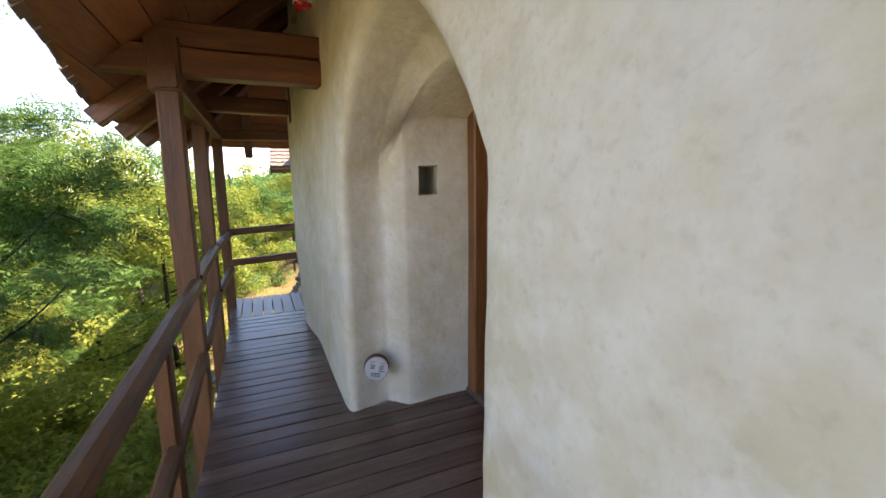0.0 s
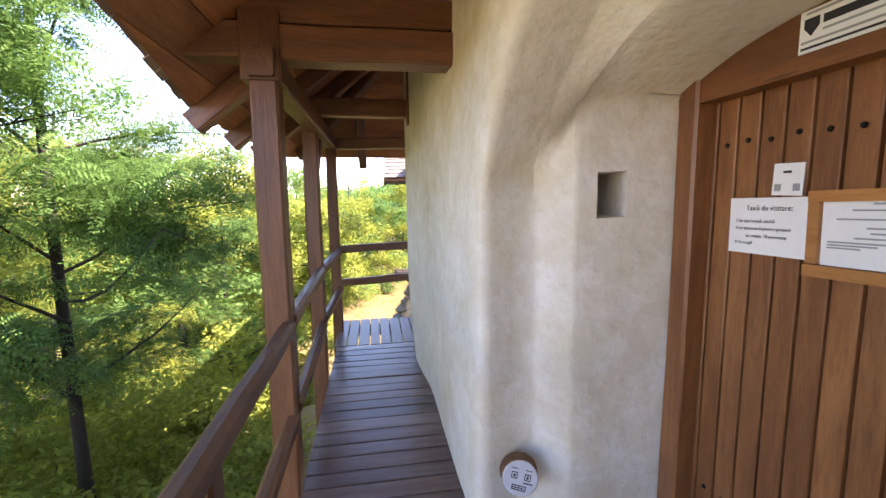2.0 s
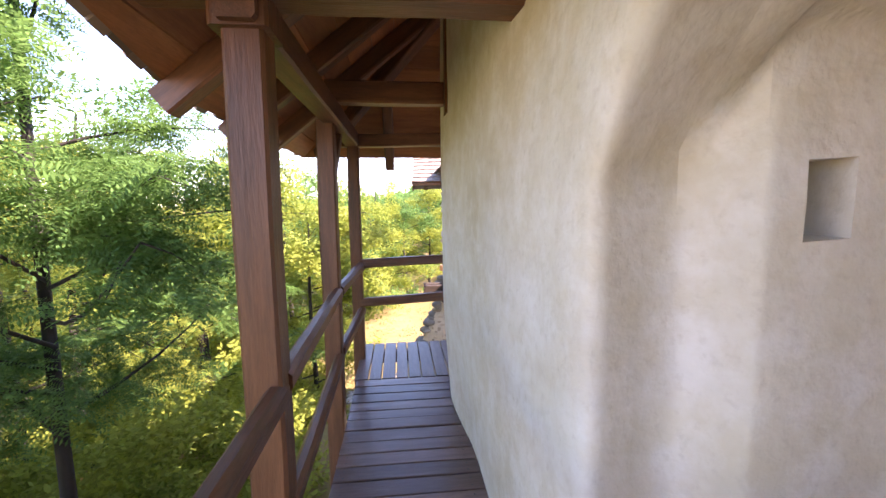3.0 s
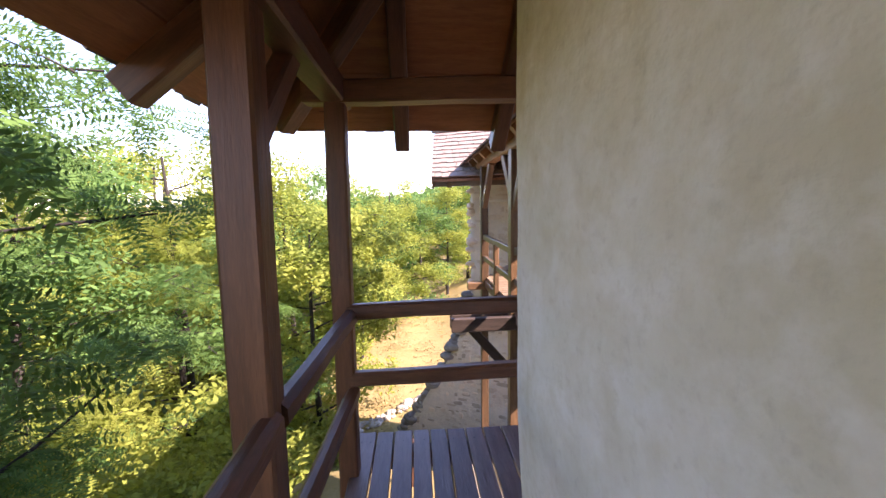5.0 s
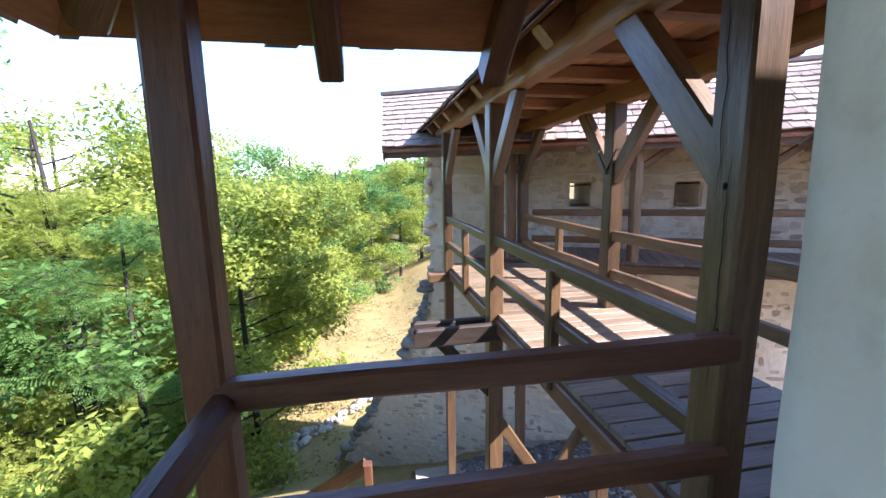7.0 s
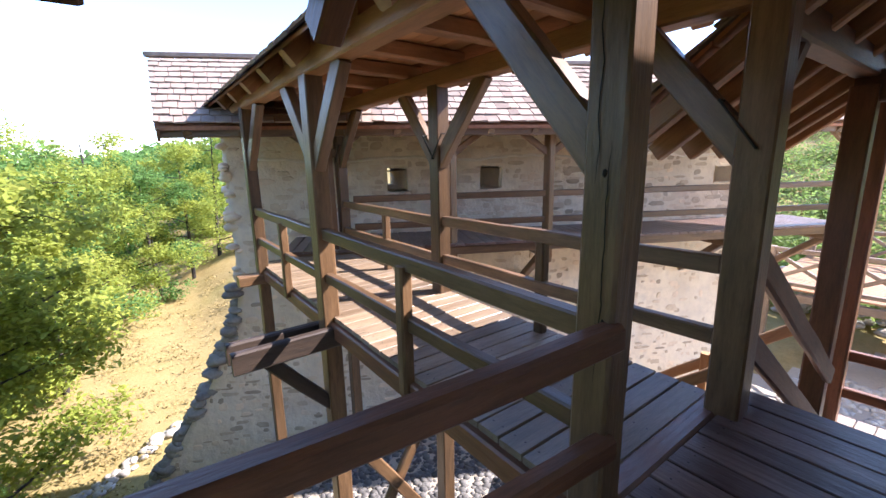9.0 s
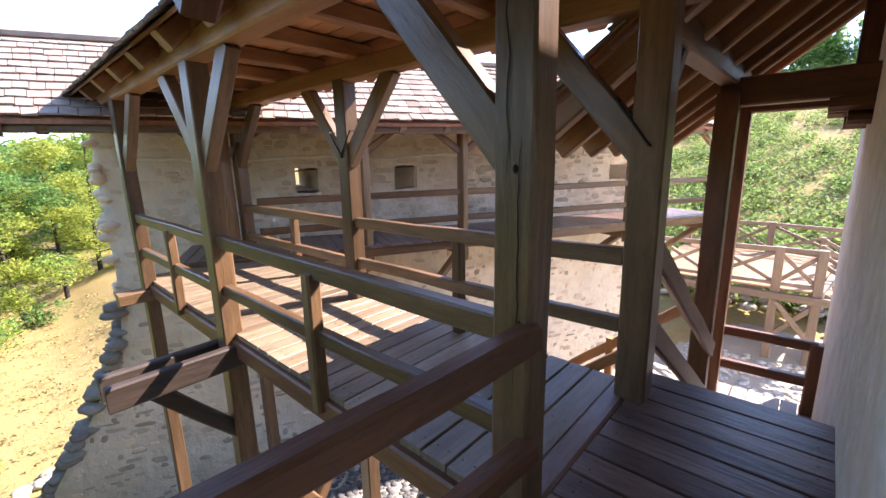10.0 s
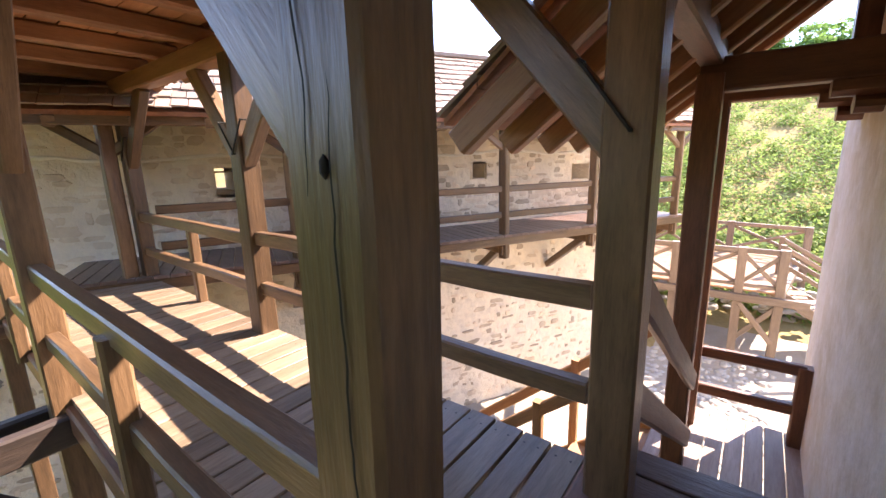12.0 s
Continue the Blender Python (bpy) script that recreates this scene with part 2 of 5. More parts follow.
def tower_wall():
    bm = bmesh.new()
    orders = [(1.44, arch(1.35, 2.61, 1.97, 0.15)), (1.30, arch(1.34, 2.615, 1.97, 0.155)), (1.125, arch(1.31, 2.61, 1.965, 0.165)), (0.98, arch(1.25, 2.60, 1.955, 0.18)),
              (0.90, arch(1.22, 2.60, 1.945, 0.20)), (0.875, arch(1.20, 2.605, 1.92, 0.24)), (0.78, arch(1.14, 2.715, 1.74, 0.50)), (0.75, arch(1.125, 2.735, 1.70, 0.55)),
              (0.64, arch(1.10, 2.71, 1.65, 0.63)), (0.54, arch(1.07, 2.675, 1.62, 0.70)), (0.50, arch(1.05, 2.67, 1.61, 0.73)), (0.48, arch(1.01, 2.70, 1.60, 0.78)), (0.472, arch(0.96, 2.77, 1.59, 0.84))]
    m = len(orders[0][1])
    q = 20
    rect = [(0.2, TOP * i / q) for i in range(q)] + [(0.2 + 3.0 * i / (2 * q), TOP) for i in range(2 * q + 1)] + [(3.2, TOP * i / q) for i in range(q - 1, -1, -1)]
    rings = [[(x, y, z) for y, z in pts] for x, pts in orders]
    last = orders[-1][1]
    for k in range(1, 9):
        f = k / 8
        rings.append([(WX, a + (c - a) * f, b + (d - b) * f) for (a, b), (c, d) in zip(last, rect)])
    vs = [[bm.verts.new(p) for p in r] for r in rings]
    niche = []
    crease = [set(vs[5][18:-18]), set(vs[7][18:-18]), set(vs[0])]
    for k, (r, s) in enumerate(zip(vs, vs[1:])):
        for i in range(m - 1):
            if k == 2 and m - 18 <= i <= m - 17:
                niche.append((r[i], s[i], s[i + 1], r[i + 1]))
                continue
            bm.faces.new((r[i], s[i], s[i + 1], r[i + 1]))
    # the small niche in the far jamb
    rim = [niche[0][0], niche[0][1], niche[0][2], niche[1][2], niche[1][3], niche[0][3]]
    back = [bm.verts.new(v.co + Vector((0.08, 0.45, 0.0))) for v in rim]
    inner = [bm.faces.new((rim[i], rim[(i + 1) % 6], back[(i + 1) % 6], back[i])) for i in range(6)]
    inner.append(bm.faces.new(back))
    for f in inner:
        for e in f.edges:
            e.smooth = False
    for e in bm.edges:
        if any(e.verts[0] in c and e.verts[1] in c for c in crease):
            e.smooth = False
    grid(bm, [(WX, 0.2 - 0.25 * i) for i in range(18)] + [(5.9, -4.05)])
    r = 0.045
    plan = [(WX, 3.2 + 0.17 * i) for i in range(11)]
    plan += [(WX + r - r * math.cos(a), WY + 0.03 - r + r * math.sin(a)) for a in [math.pi / 2 * i / 8 for i in range(9)]]
    plan += [(WX + r + 0.2 * i, WY + 0.03 - 0.003 * i) for i in range(1, 25)]
    plan += [(5.45 + 0.45 * math.sin(a), WY - 0.495 + 0.45 * math.cos(a)) for a in [math.pi / 2 * i / 8 for i in range(1, 9)]]
    plan += [(5.9, 4.2 - 0.55 * i) for i in range(16)]
    grid(bm, plan)
    bmesh.ops.remove_doubles(bm, verts=bm.verts, dist=0.002)
    bmesh.ops.recalc_face_normals(bm, faces=bm.faces)
    bm.normal_update()
    for v in bm.verts:
        b = belly(v.co.y, v.co.z) if v.co.x < 1.0 and v.co.y > 2.7 else 0.0
        b += 0.10 * min(1.0, max(0.0, (2.5 - v.co.y) / 1.4)) if v.co.x < 0.9 else 0.0
        v.co += v.normal * wall_noise(v.co) * (1.0 if v.co.x < 1.39 else 0.3) + Vector((b, 0, 0))
    ob = part("wall_tower", bm, PLASTER, None, soft=True)
    return tagged(ob, "uneven hand-plastered cream lime wall of the tower", "wall", kind="structure")


tower_wall()

# ---- gallery timber ----
STOCK = TIMBER
PX = -0.475
POSTS = ((-0.475, 0.1, 0.135), (-0.473, 3.246, 0.136), (-0.484, 4.798, 0.126), (-0.413, 5.908, 0.112))
for x, y, w in POSTS:
    p = thing("timber_post", "brown-stained square oak post carrying the gallery roof", "post", (x, y, -3), "gallery posts")
    timber("shaft", (x, y, -3), (x, y, 2.16), w, w, p, chamfer=0.012)
for (xa, y0, w), (xb, y1, w1), z0, z1, l0, l1 in zip(POSTS, POSTS[1:], (0.845, 0.90, 0.925), (0.88, 0.92, 0.955), (0.30, 0.40, 0.46), (0.36, 0.43, 0.50)):
    rail = thing("gallery_railing", "dark brown two-rail timber railing between the gallery posts", "railing", (xa, y0, 0), "gallery railings")
    timber("top_rail", (xa + 0.045, y0 + 0.02, z0), (xb + 0.045, y1 - 0.02, z1), 0.075, 0.095, rail, chamfer=0.022)
    timber("lower_rail", (xa + 0.045, y0 + 0.02, l0), (xb + 0.045, y1 - 0.02, l1), 0.07, 0.09, rail, chamfer=0.02)
    if y1 - y0 > 2:
        timber("baluster", (xa + 0.035, 2.1, -0.15), (xa + 0.035, 2.1, 0.82), 0.07, 0.09, rail)
rail = thing("end_railing", "dark brown two-rail timber railing closing the gallery's end", "railing", (0, 5.95, 0))
PM = (1.12, 5.765)
timber("top_rail", (-0.38, 5.885, 0.982), (PM[0] - 0.03, PM[1] - 0.055, 1.058), 0.075, 0.088, rail, chamfer=0.014)
timber("lower_rail", (-0.38, 5.885, 0.588), (PM[0] - 0.03, PM[1] - 0.055, 0.695), 0.07, 0.085, rail, chamfer=0.014)

# ---- roof over the gallery (hip round the tower's corner) ----
EX, EY, EZ, SL = -1.02, 6.52, 1.96, 0.82     # eave lines, eave height, slope
RIDGE = 1.9   # boarded width seen from below


def roof_z(x, y):
    return EZ + SL * min(x - EX, EY - y)


roof = thing("gallery_roof", "hipped timber roof with reddish boarding and brown rafters over the gallery", "roof", (EX, EY, EZ), kind="structure")


def board(parent, quad, lift, thick, mat, name="roof_board"):
    """A board over four plan corners lying on the roof slope."""
    bm = bmesh.new()
    lo = [bm.verts.new((x, y, z + lift)) for x, y, z in quad]
    hi = [bm.verts.new((x, y, z + lift + thick)) for x, y, z in quad]
    n = len(lo)
    bm.faces.new(lo[::-1])
    bm.faces.new(hi)
    for i in range(n):
        bm.faces.new((lo[i], lo[(i + 1) % n], hi[(i + 1) % n], hi[i]))
    bmesh.ops.recalc_face_normals(bm, faces=bm.faces)
    return part(name, bm, mat, parent)


def valley(a):
    """Where the north slope, a metres in from its eave, runs into the footbridge's roof."""
    return min(2.3, 0.56 + 1.14 * a)


RL = 0.13   # rafter depth above which the boards lie
nb = 11
for i in range(nb):
    a, b = i * RIDGE / nb, (i + 1) * RIDGE / nb - 0.006
    # west slope, boards along y
    ya, yb = max(-4.0, 3.9 - a / 0.14), max(-4.0, 3.9 - b / 0.14)
    board(roof, [(EX + a, ya, EZ + SL * a), (EX + b, yb, EZ + SL * b), (EX + b, EY - b, EZ + SL * b), (EX + a, EY - a, EZ + SL * a)], RL + random.uniform(0, 0.006), 0.025, BOARDING)
    # north slope, boards along x up to the bridge
    board(roof, [(EX + a, EY - a, EZ + SL * a), (EX + b, EY - b, EZ + SL * b), (valley(b), EY - b, EZ + SL * b), (valley(a), EY - a, EZ + SL * a)], RL + random.uniform(0, 0.006), 0.025, BOARDING_X)
for y in (-0.4, 0.5, 1.35, 3.75, 4.5, 5.2):
    e = min(RIDGE, EY - y - 0.05)
    t = 0.14 * max(0.0, 3.9 - y)
    timber("rafter", (EX - 0.02 + t, y, EZ + 0.045 + SL * t), (EX + e, y, EZ + SL * e + 0.045), 0.11, 0.13, roof)
for x in (-0.07, 0.60):
    e = min(RIDGE, x - EX - 0.05)
    timber("rafter", (x, EY + 0.02, EZ + 0.045), (x, EY - e, EZ + SL * e + 0.045), 0.10, 0.13, roof)
timber("hip_rafter", (EX + 0.21, EY - 0.21, EZ + 0.14), (EX + RIDGE, EY - RIDGE, EZ + SL * RIDGE + 0.0), 0.11, 0.14, roof)
timber("wall_plate", (PX, 3.12, 2.22), (-0.415, 6.05, 2.20), 0.13, 0.14, roof)
timber("wall_plate", (PX - 0.1, 5.91, 2.19), (1.06, 5.80, 2.20), 0.13, 0.12, roof)
for y in (3.246,):
    timber("tie_beam", (EX + 0.02, y, 2.33), (0.60, y, 2.33), 0.15, 0.17, roof)
    timber("tie_beam", (PX - 0.1, y + 0.01, 2.50), (0.60, y + 0.01, 2.50), 0.14, 0.15, roof)
    timber("post_head", (PX, y, 2.14), (PX, y, 2.46), 0.19, 0.19, roof)
timber("tie_beam", (PX, 4.8, 2.36), (0.60, 4.8, 2.36), 0.13, 0.15, roof)
timber("strut", (0.42, 4.70, 2.20), (0.42, 4.70, 2.9), 0.13, 0.13, roof)
for y, s in ((4.8, 1),):
    timber("brace", (PX + 0.005, y + 0.05 * s, 1.8), (PX + 0.005, y + 0.5 * s, 2.2), 0.08, 0.09, roof)

# ---- decks ----
gallery_floor = thing("floor_gallery", "worn dark brown plank floor of the gallery", "floor", (0, 0, 0), kind="structure")
landing_floor = thing("floor_landing", "dark brown plank landing at the gallery's end", "floor", (0, 0, 0), kind="structure")
bridge_floor = thing("floor_bridge", "plank deck of the timber footbridge", "floor", (0, 0, 0), kind="structure")
stair_floor = thing("floor_lower_deck", "sunlit plank deck at the foot of the stair", "floor", (0, 0, 0), kind="structure")


def plank(parent, x0, x1, y0, y1, z, t=0.035, along="x", mat=None):
    bm = bmesh.new()
    d = random.uniform(-0.0025, 0.0025)
    if along == "x":
        prism(bm, (x0, (y0 + y1) / 2, z - t / 2 + d), (x1, (y0 + y1) / 2, z - t / 2 + d), y1 - y0 - 0.009, t, 0.004, wob=0.0015, seg=2)
    else:
        prism(bm, ((x0 + x1) / 2, y0, z - t / 2 + d), ((x0 + x1) / 2, y1, z - t / 2 + d), x1 - x0 - 0.009, t, 0.004, wob=0.0015, seg=2)
    bmesh.ops.recalc_face_normals(bm, faces=bm.faces)
    return part("plank", bm, mat or (DECKING if along == "x" else DECKING_Y), parent)


DECKING_Y = wood("decking_lengthwise", (0.155, 0.098, 0.08), (0.08, 0.048, 0.038), (0.24, 0.17, 0.143), 1, 0.33, 0.22, 0.5)
# light copy of the decking: sun on the lower deck put into its colour
SUNNY_DECK = wood("sunlit_decking", (0.30, 0.22, 0.17), (0.2, 0.13, 0.09), (0.38, 0.3, 0.24), 0, 0.5, 0.2, 0.5)
y = -3.0
while y < 5.3:
    w = random.uniform(0.125, 0.15)
    y1 = min(y + w, 5.36)
    inside = 1.06 < y < 2.66
    plank(gallery_floor, PX + 0.09, 1.40 if inside else (WX + 0.03 if y < 4.9 else 1.0), y, y1, FLOOR)
    y = y1
x = PX + 0.06
while x < 1.0:
    w = random.uniform(0.115, 0.135)
    plank(landing_floor, x, x + w, 5.36, 6.33 if x < 0.9 else 5.9, L1, along="y")
    x += w
x = 1.0
while x < 2.38:
    w = random.uniform(0.13, 0.15)
    plank(landing_floor, x, x + w, 4.96, 5.72, L2, along="y")
    x += w
timber("nosing", (0.985, 4.98, L2 - 0.22), (0.985, 5.9, L2 - 0.22), 0.03, 0.42, landing_floor)
timber("edge_joist", (PX + 0.1, 6.2, L1 - 0.105), (0.9, 6.2, L1 - 0.105), 0.1, 0.13, landing_floor)
timber("threshold", (1.0, 5.78, L2 - 0.02), (2.3, 5.78, L2 - 0.02), 0.10, 0.05, landing_floor, mat=DECKING)
y = 5.83
while y < 10.5:
    w = random.uniform(0.125, 0.145)
    plank(bridge_floor, bx(y, 0.015), bx(y, 1.12), y, y + w, L2 - 0.01, mat=BRIDGE_DECK)
    y += w
for v in (0.03, 0.56, 1.06):
    timber("joist", (bx(5.8, v), 5.8, L2 - 0.115), (bx(10.5, v), 10.5, L2 - 0.115), 0.10, 0.13, bridge_floor)

# nail heads in the planks
def nails(parent, places):
    vs, fs = [], []
    for x, y, z in places:
        m = len(vs)
        vs += [(x + 0.005 * math.cos(math.pi * k / 3), y + 0.005 * math.sin(math.pi * k / 3), z + 0.004) for k in range(6)]
        fs.append(tuple(range(m, m + 6)))
    tagged(raw("nail_heads", vs, fs, material("nail_heads", (0.015, 0.012, 0.01), 0.6), parent, "small dark nail heads"), kind="stuff")


nails(bridge_floor, [(bx(y, v), y + d, L2 - 0.01) for y in np.arange(5.9, 10.4, 0.135) for v in (0.08, 0.57, 1.05) for d in (-0.03, 0.03)])
nails(landing_floor, [(x + d, y, z) for x0, x1, ys, z in ((-0.35, 0.9, (5.42, 6.2), L1), (1.07, 2.3, (5.02, 5.66), L2)) for x in np.arange(x0, x1, 0.14) for y in ys for d in (-0.03, 0.03)])
nails(gallery_floor, [(x, y + d, FLOOR) for y in np.arange(0.3, 5.3, 0.1375) for x in (-0.33, 0.40) for d in (-0.03, 0.03)])

# ---- footbridge frame ----
IRON = material("forged_iron", (0.02, 0.018, 0.016), 0.5, metal=0.7)
GB = -2.85
STOCK = AGED
bridge = thing("footbridge", "brown timber frame of the roofed footbridge with braced posts", "bridge", (1.6, 8, GB))
WIDE = 1.08
BRIDGE_POSTS = ((1.12, 5.765, 0.118, 0.0), (2.102, 5.715, 0.132, 1.0), (1.135, 8.16, 0.132, 0.0), (2.2, 8.08, 0.13, WIDE), (1.133, 10.25, 0.118, 0.0), (2.222, 10.27, 0.122, WIDE))
for px, py, w, v in BRIDGE_POSTS:
    timber("post", (px, py, GB), (px, py, 2.2), w, w + 0.008, bridge, chamfer=0.009, mat=AGED[2])
    for s in (-1, 1):
        if (py < 6 and s < 0) or (py > 10 and s > 0):
            continue
        timber("brace", (px, py + s * 0.02, 1.56), (bx(py + s * 0.6, v), py + s * 0.58, 2.2), 0.08, 0.13, bridge, chamfer=0.008)
for v in (0.0, WIDE):
    timber("plate", (bx(5.6, v), 5.6, 2.25), (bx(11.2, v), 11.2, 2.25), 0.14, 0.14, bridge, mat=BOUNCE_LIT)
for y in np.arange(6.0, 11.2, 0.62):
    timber("joist", (bx(y, -0.07), y, 2.37), (bx(y, WIDE + 0.07), y, 2.37), 0.09, 0.11, bridge, mat=BOUNCE_LIT)
    timber("rafter", (bx(y, -0.21), y + 0.1, 2.235), (bx(y, 0.54), y + 0.1, 2.92), 0.10, 0.12, bridge, mat=BOUNCE_LIT)
    timber("rafter", (bx(y, WIDE + 0.21), y + 0.1, 2.235), (bx(y, 0.54), y + 0.1, 2.92), 0.10, 0.12, bridge, mat=BOUNCE_LIT)
def iron_dog(a, b, parent):
    """A square iron cramp with two bent ends driven in across a joint on the west face."""
    a, b = Vector(a), Vector(b)
    bm = bmesh.new()
    prism(bm, a, b, 0.010, 0.010, 0.002, wob=0.0, seg=1)
    for p in (a, b):
        prism(bm, p - Vector((0.005, 0, 0)), p + Vector((0.05, 0, 0)), 0.010, 0.010, 0.002, wob=0.0, seg=1)
    bmesh.ops.recalc_face_normals(bm, faces=bm.faces)
    return part("iron_dog", bm, IRON, parent, "black iron cramp")


for px, py, w, v in BRIDGE_POSTS:
    for s in (-1, 1):
        if v == 0 or (py < 6 and s < 0) or (py > 10 and s > 0):
            continue
        iron_dog((px - w / 2 - 0.008, py - s * 0.01, 1.60), (px - w / 2 - 0.008, py + s * 0.14, 1.80), bridge)
for v, pts in ((0.0, ((1.135, 5.8), (1.135, 8.16), (1.133, 10.25))), (WIDE, ((2.11, 5.75), (2.2, 8.08), (2.222, 10.27)))):
    rail = thing("footbridge_railing", "brown two-rail timber railing of the footbridge", "railing", (bx(8, v), 8, L2), "footbridge railings")
    for (xa, y0), (xb, y1) in zip(pts, pts[1:]):
        dz = 0.05 if v and y0 < 6 else 0.0
        timber("top_rail", (xa, y0 + 0.05, 1.04 + dz), (xb, y1 - 0.05, 1.055), 0.065, 0.085, rail, chamfer=0.008)
        timber("lower_rail", (xa, y0 + 0.05, 0.70 + dz * 0.9), (xb, y1 - 0.05, 0.71), 0.06, 0.08, rail, chamfer=0.008)
        ym = (y0 + y1) / 2 - 0.03
        timber("baluster", ((xa + xb) / 2 - (0.02 if not v else -0.02), ym, 0.29), ((xa + xb) / 2 - (0.02 if not v else -0.02), ym, 1.03), 0.075, 0.075, rail)
# cantilever beams beside the left middle post
for dy in (-0.10, 0.10):
    timber("outrigger", (0.39, 8.16 + dy, 0.235), (1.4, 8.16 + dy, 0.245), 0.07, 0.16, bridge, mat=SHADED_TIMBER)
timber("outrigger_brace", (0.62, 8.16, 0.17), (1.12, 8.16, -0.40), 0.09, 0.10, bridge, mat=SHADED_TIMBER)
timber("bolster", (0.85, 10.25, 0.25), (1.4, 10.25, 0.25), 0.16, 0.12, bridge)
for s in (0, 1):
    timber("cross_brace", (bx(8.08, WIDE * s), 8.12 + 0.04 * s, -0.6), (bx(8.08, WIDE * (1 - s)), 8.12 + 0.04 * s, -2.3), 0.06, 0.11, bridge)

STOCK = TIMBER

# ---- stair down from the landing ----
stair = thing("timber_stair", "brown timber stair with plank treads and sloping handrails", "stairs", (2.4, 5.4, LOW))
n = 6
for i in range(1, n):
    f = i / n
    plank(stair, 2.38 + 1.3 * (i - 1) / n, 2.38 + 1.3 * i / n + 0.03, 4.97, 5.7, L2 + (LOW - L2) * f, 0.04, "y").name = "tread"
for yy in (5.0, 5.72):
    timber("stringer", (2.36, yy, L2 - 0.12), (3.75, yy, LOW - 0.02), 0.05, 0.2, stair)
timber("handrail", (2.15, 5.70, 1.17), (3.93, 5.64, -0.02), 0.045, 0.13, stair)
timber("lower_handrail", (2.15, 5.70, 0.77), (3.93, 5.64, -0.47), 0.045, 0.13, stair)
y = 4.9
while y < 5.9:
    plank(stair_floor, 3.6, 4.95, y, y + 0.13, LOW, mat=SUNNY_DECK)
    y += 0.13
inner = thing("timber_post", "dark brown square oak post at the foot of the stair", "post", (3.94, 5.72, -3))
timber("shaft", (3.94, 5.72, -3), (3.94, 5.72, 2.0), 0.14, 0.145, inner, chamfer=0.012)
outer = thing("timber_post", "brown-stained square oak post beside the lower deck", "post", (4.7, 5.72, -3))
timber("shaft", (4.70, 5.72, -3), (4.70, 5.72, 2.2), 0.14, 0.14, outer, chamfer=0.015)
rail = thing("deck_railing", "reddish brown two-rail railing of the lower deck", "railing", (4.78, 5.3, LOW))
timber("newel", (4.8, 4.97, LOW - 0.02), (4.8, 4.97, -0.10), 0.1, 0.1, rail)
timber("top_rail", (4.8, 4.97, -0.13), (4.76, 5.7, -0.13), 0.07, 0.09, rail)
timber("lower_rail", (4.8, 4.97, -0.47), (4.76, 5.7, -0.47), 0.07, 0.09, rail)

# ---- roof over the stair ----
sroof = thing("stair_roof", "timber lean-to roof with brown rafters above the stair", "roof", (3.5, 6.5, 1.6), kind="structure")
for x in (2.30, 2.72, 3.17, 3.66, 4.09, 4.50, 4.92):
    timber("rafter", (x, 6.45, 1.60), (x, 4.4, 1.60 + 2.05 * 0.78), 0.085, 0.12, sroof, mat=BOUNCE_LIT)
for i in range(12):
    a, b = 0.17 * i, 0.17 * (i + 1) - 0.006
    board(sroof, [(2.25, 6.5 - a, 1.56 + 0.78 * a), (5.0, 6.5 - a, 1.56 + 0.78 * a), (5.0, 6.5 - b, 1.56 + 0.78 * b), (2.25, 6.5 - b, 1.56 + 0.78 * b)], 0.115, 0.025, BOARDING)
timber("plate", (2.1, 5.74, 2.13), (5.0, 5.72, 2.13), 0.13, 0.15, sroof)
timber("brace", (2.17, 5.72, 1.72), (2.52, 5.73, 2.08), 0.06, 0.08, sroof)
for x in (4.0, 4.7):
    timber("tie_beam", (x, 5.78, 2.0), (x, 4.75, 2.0), 0.14, 0.2, sroof)

for x, z in ((4.0, 1.87), (4.7, 1.87)):
    timber("corbel", (x, 4.75, z), (x, 5.16, z), 0.14, 0.11, sroof, chamfer=0.03)
    timber("corbel", (x, 4.75, z - 0.1), (x, 5.06, z - 0.1), 0.13, 0.09, sroof, chamfer=0.03)
timber("wall_post", (4.62, 4.97, 2.08), (4.62, 4.97, 3.1), 0.16, 0.16, sroof)
STOCK = AGED
# ---- curtain wall, wall walk and its roof ----
W0, WD = Vector((1.15, 12.05, 0)), Vector((0.89, -0.456, 0))
WN = Vector((-0.456, -0.89, 0))


def wp(s, off, z):
    """A place s along the curtain wall, off metres before its face."""
    p = W0 + WD * s + WN * off
    return (p.x, p.y, z)


HOLES = ((2.38, 2.70, 1.16, 1.46), (3.93, 4.28, 1.14, 1.46), (6.12, 6.42, 1.2, 1.46), (8.3, 8.7, 1.1, 1.43))


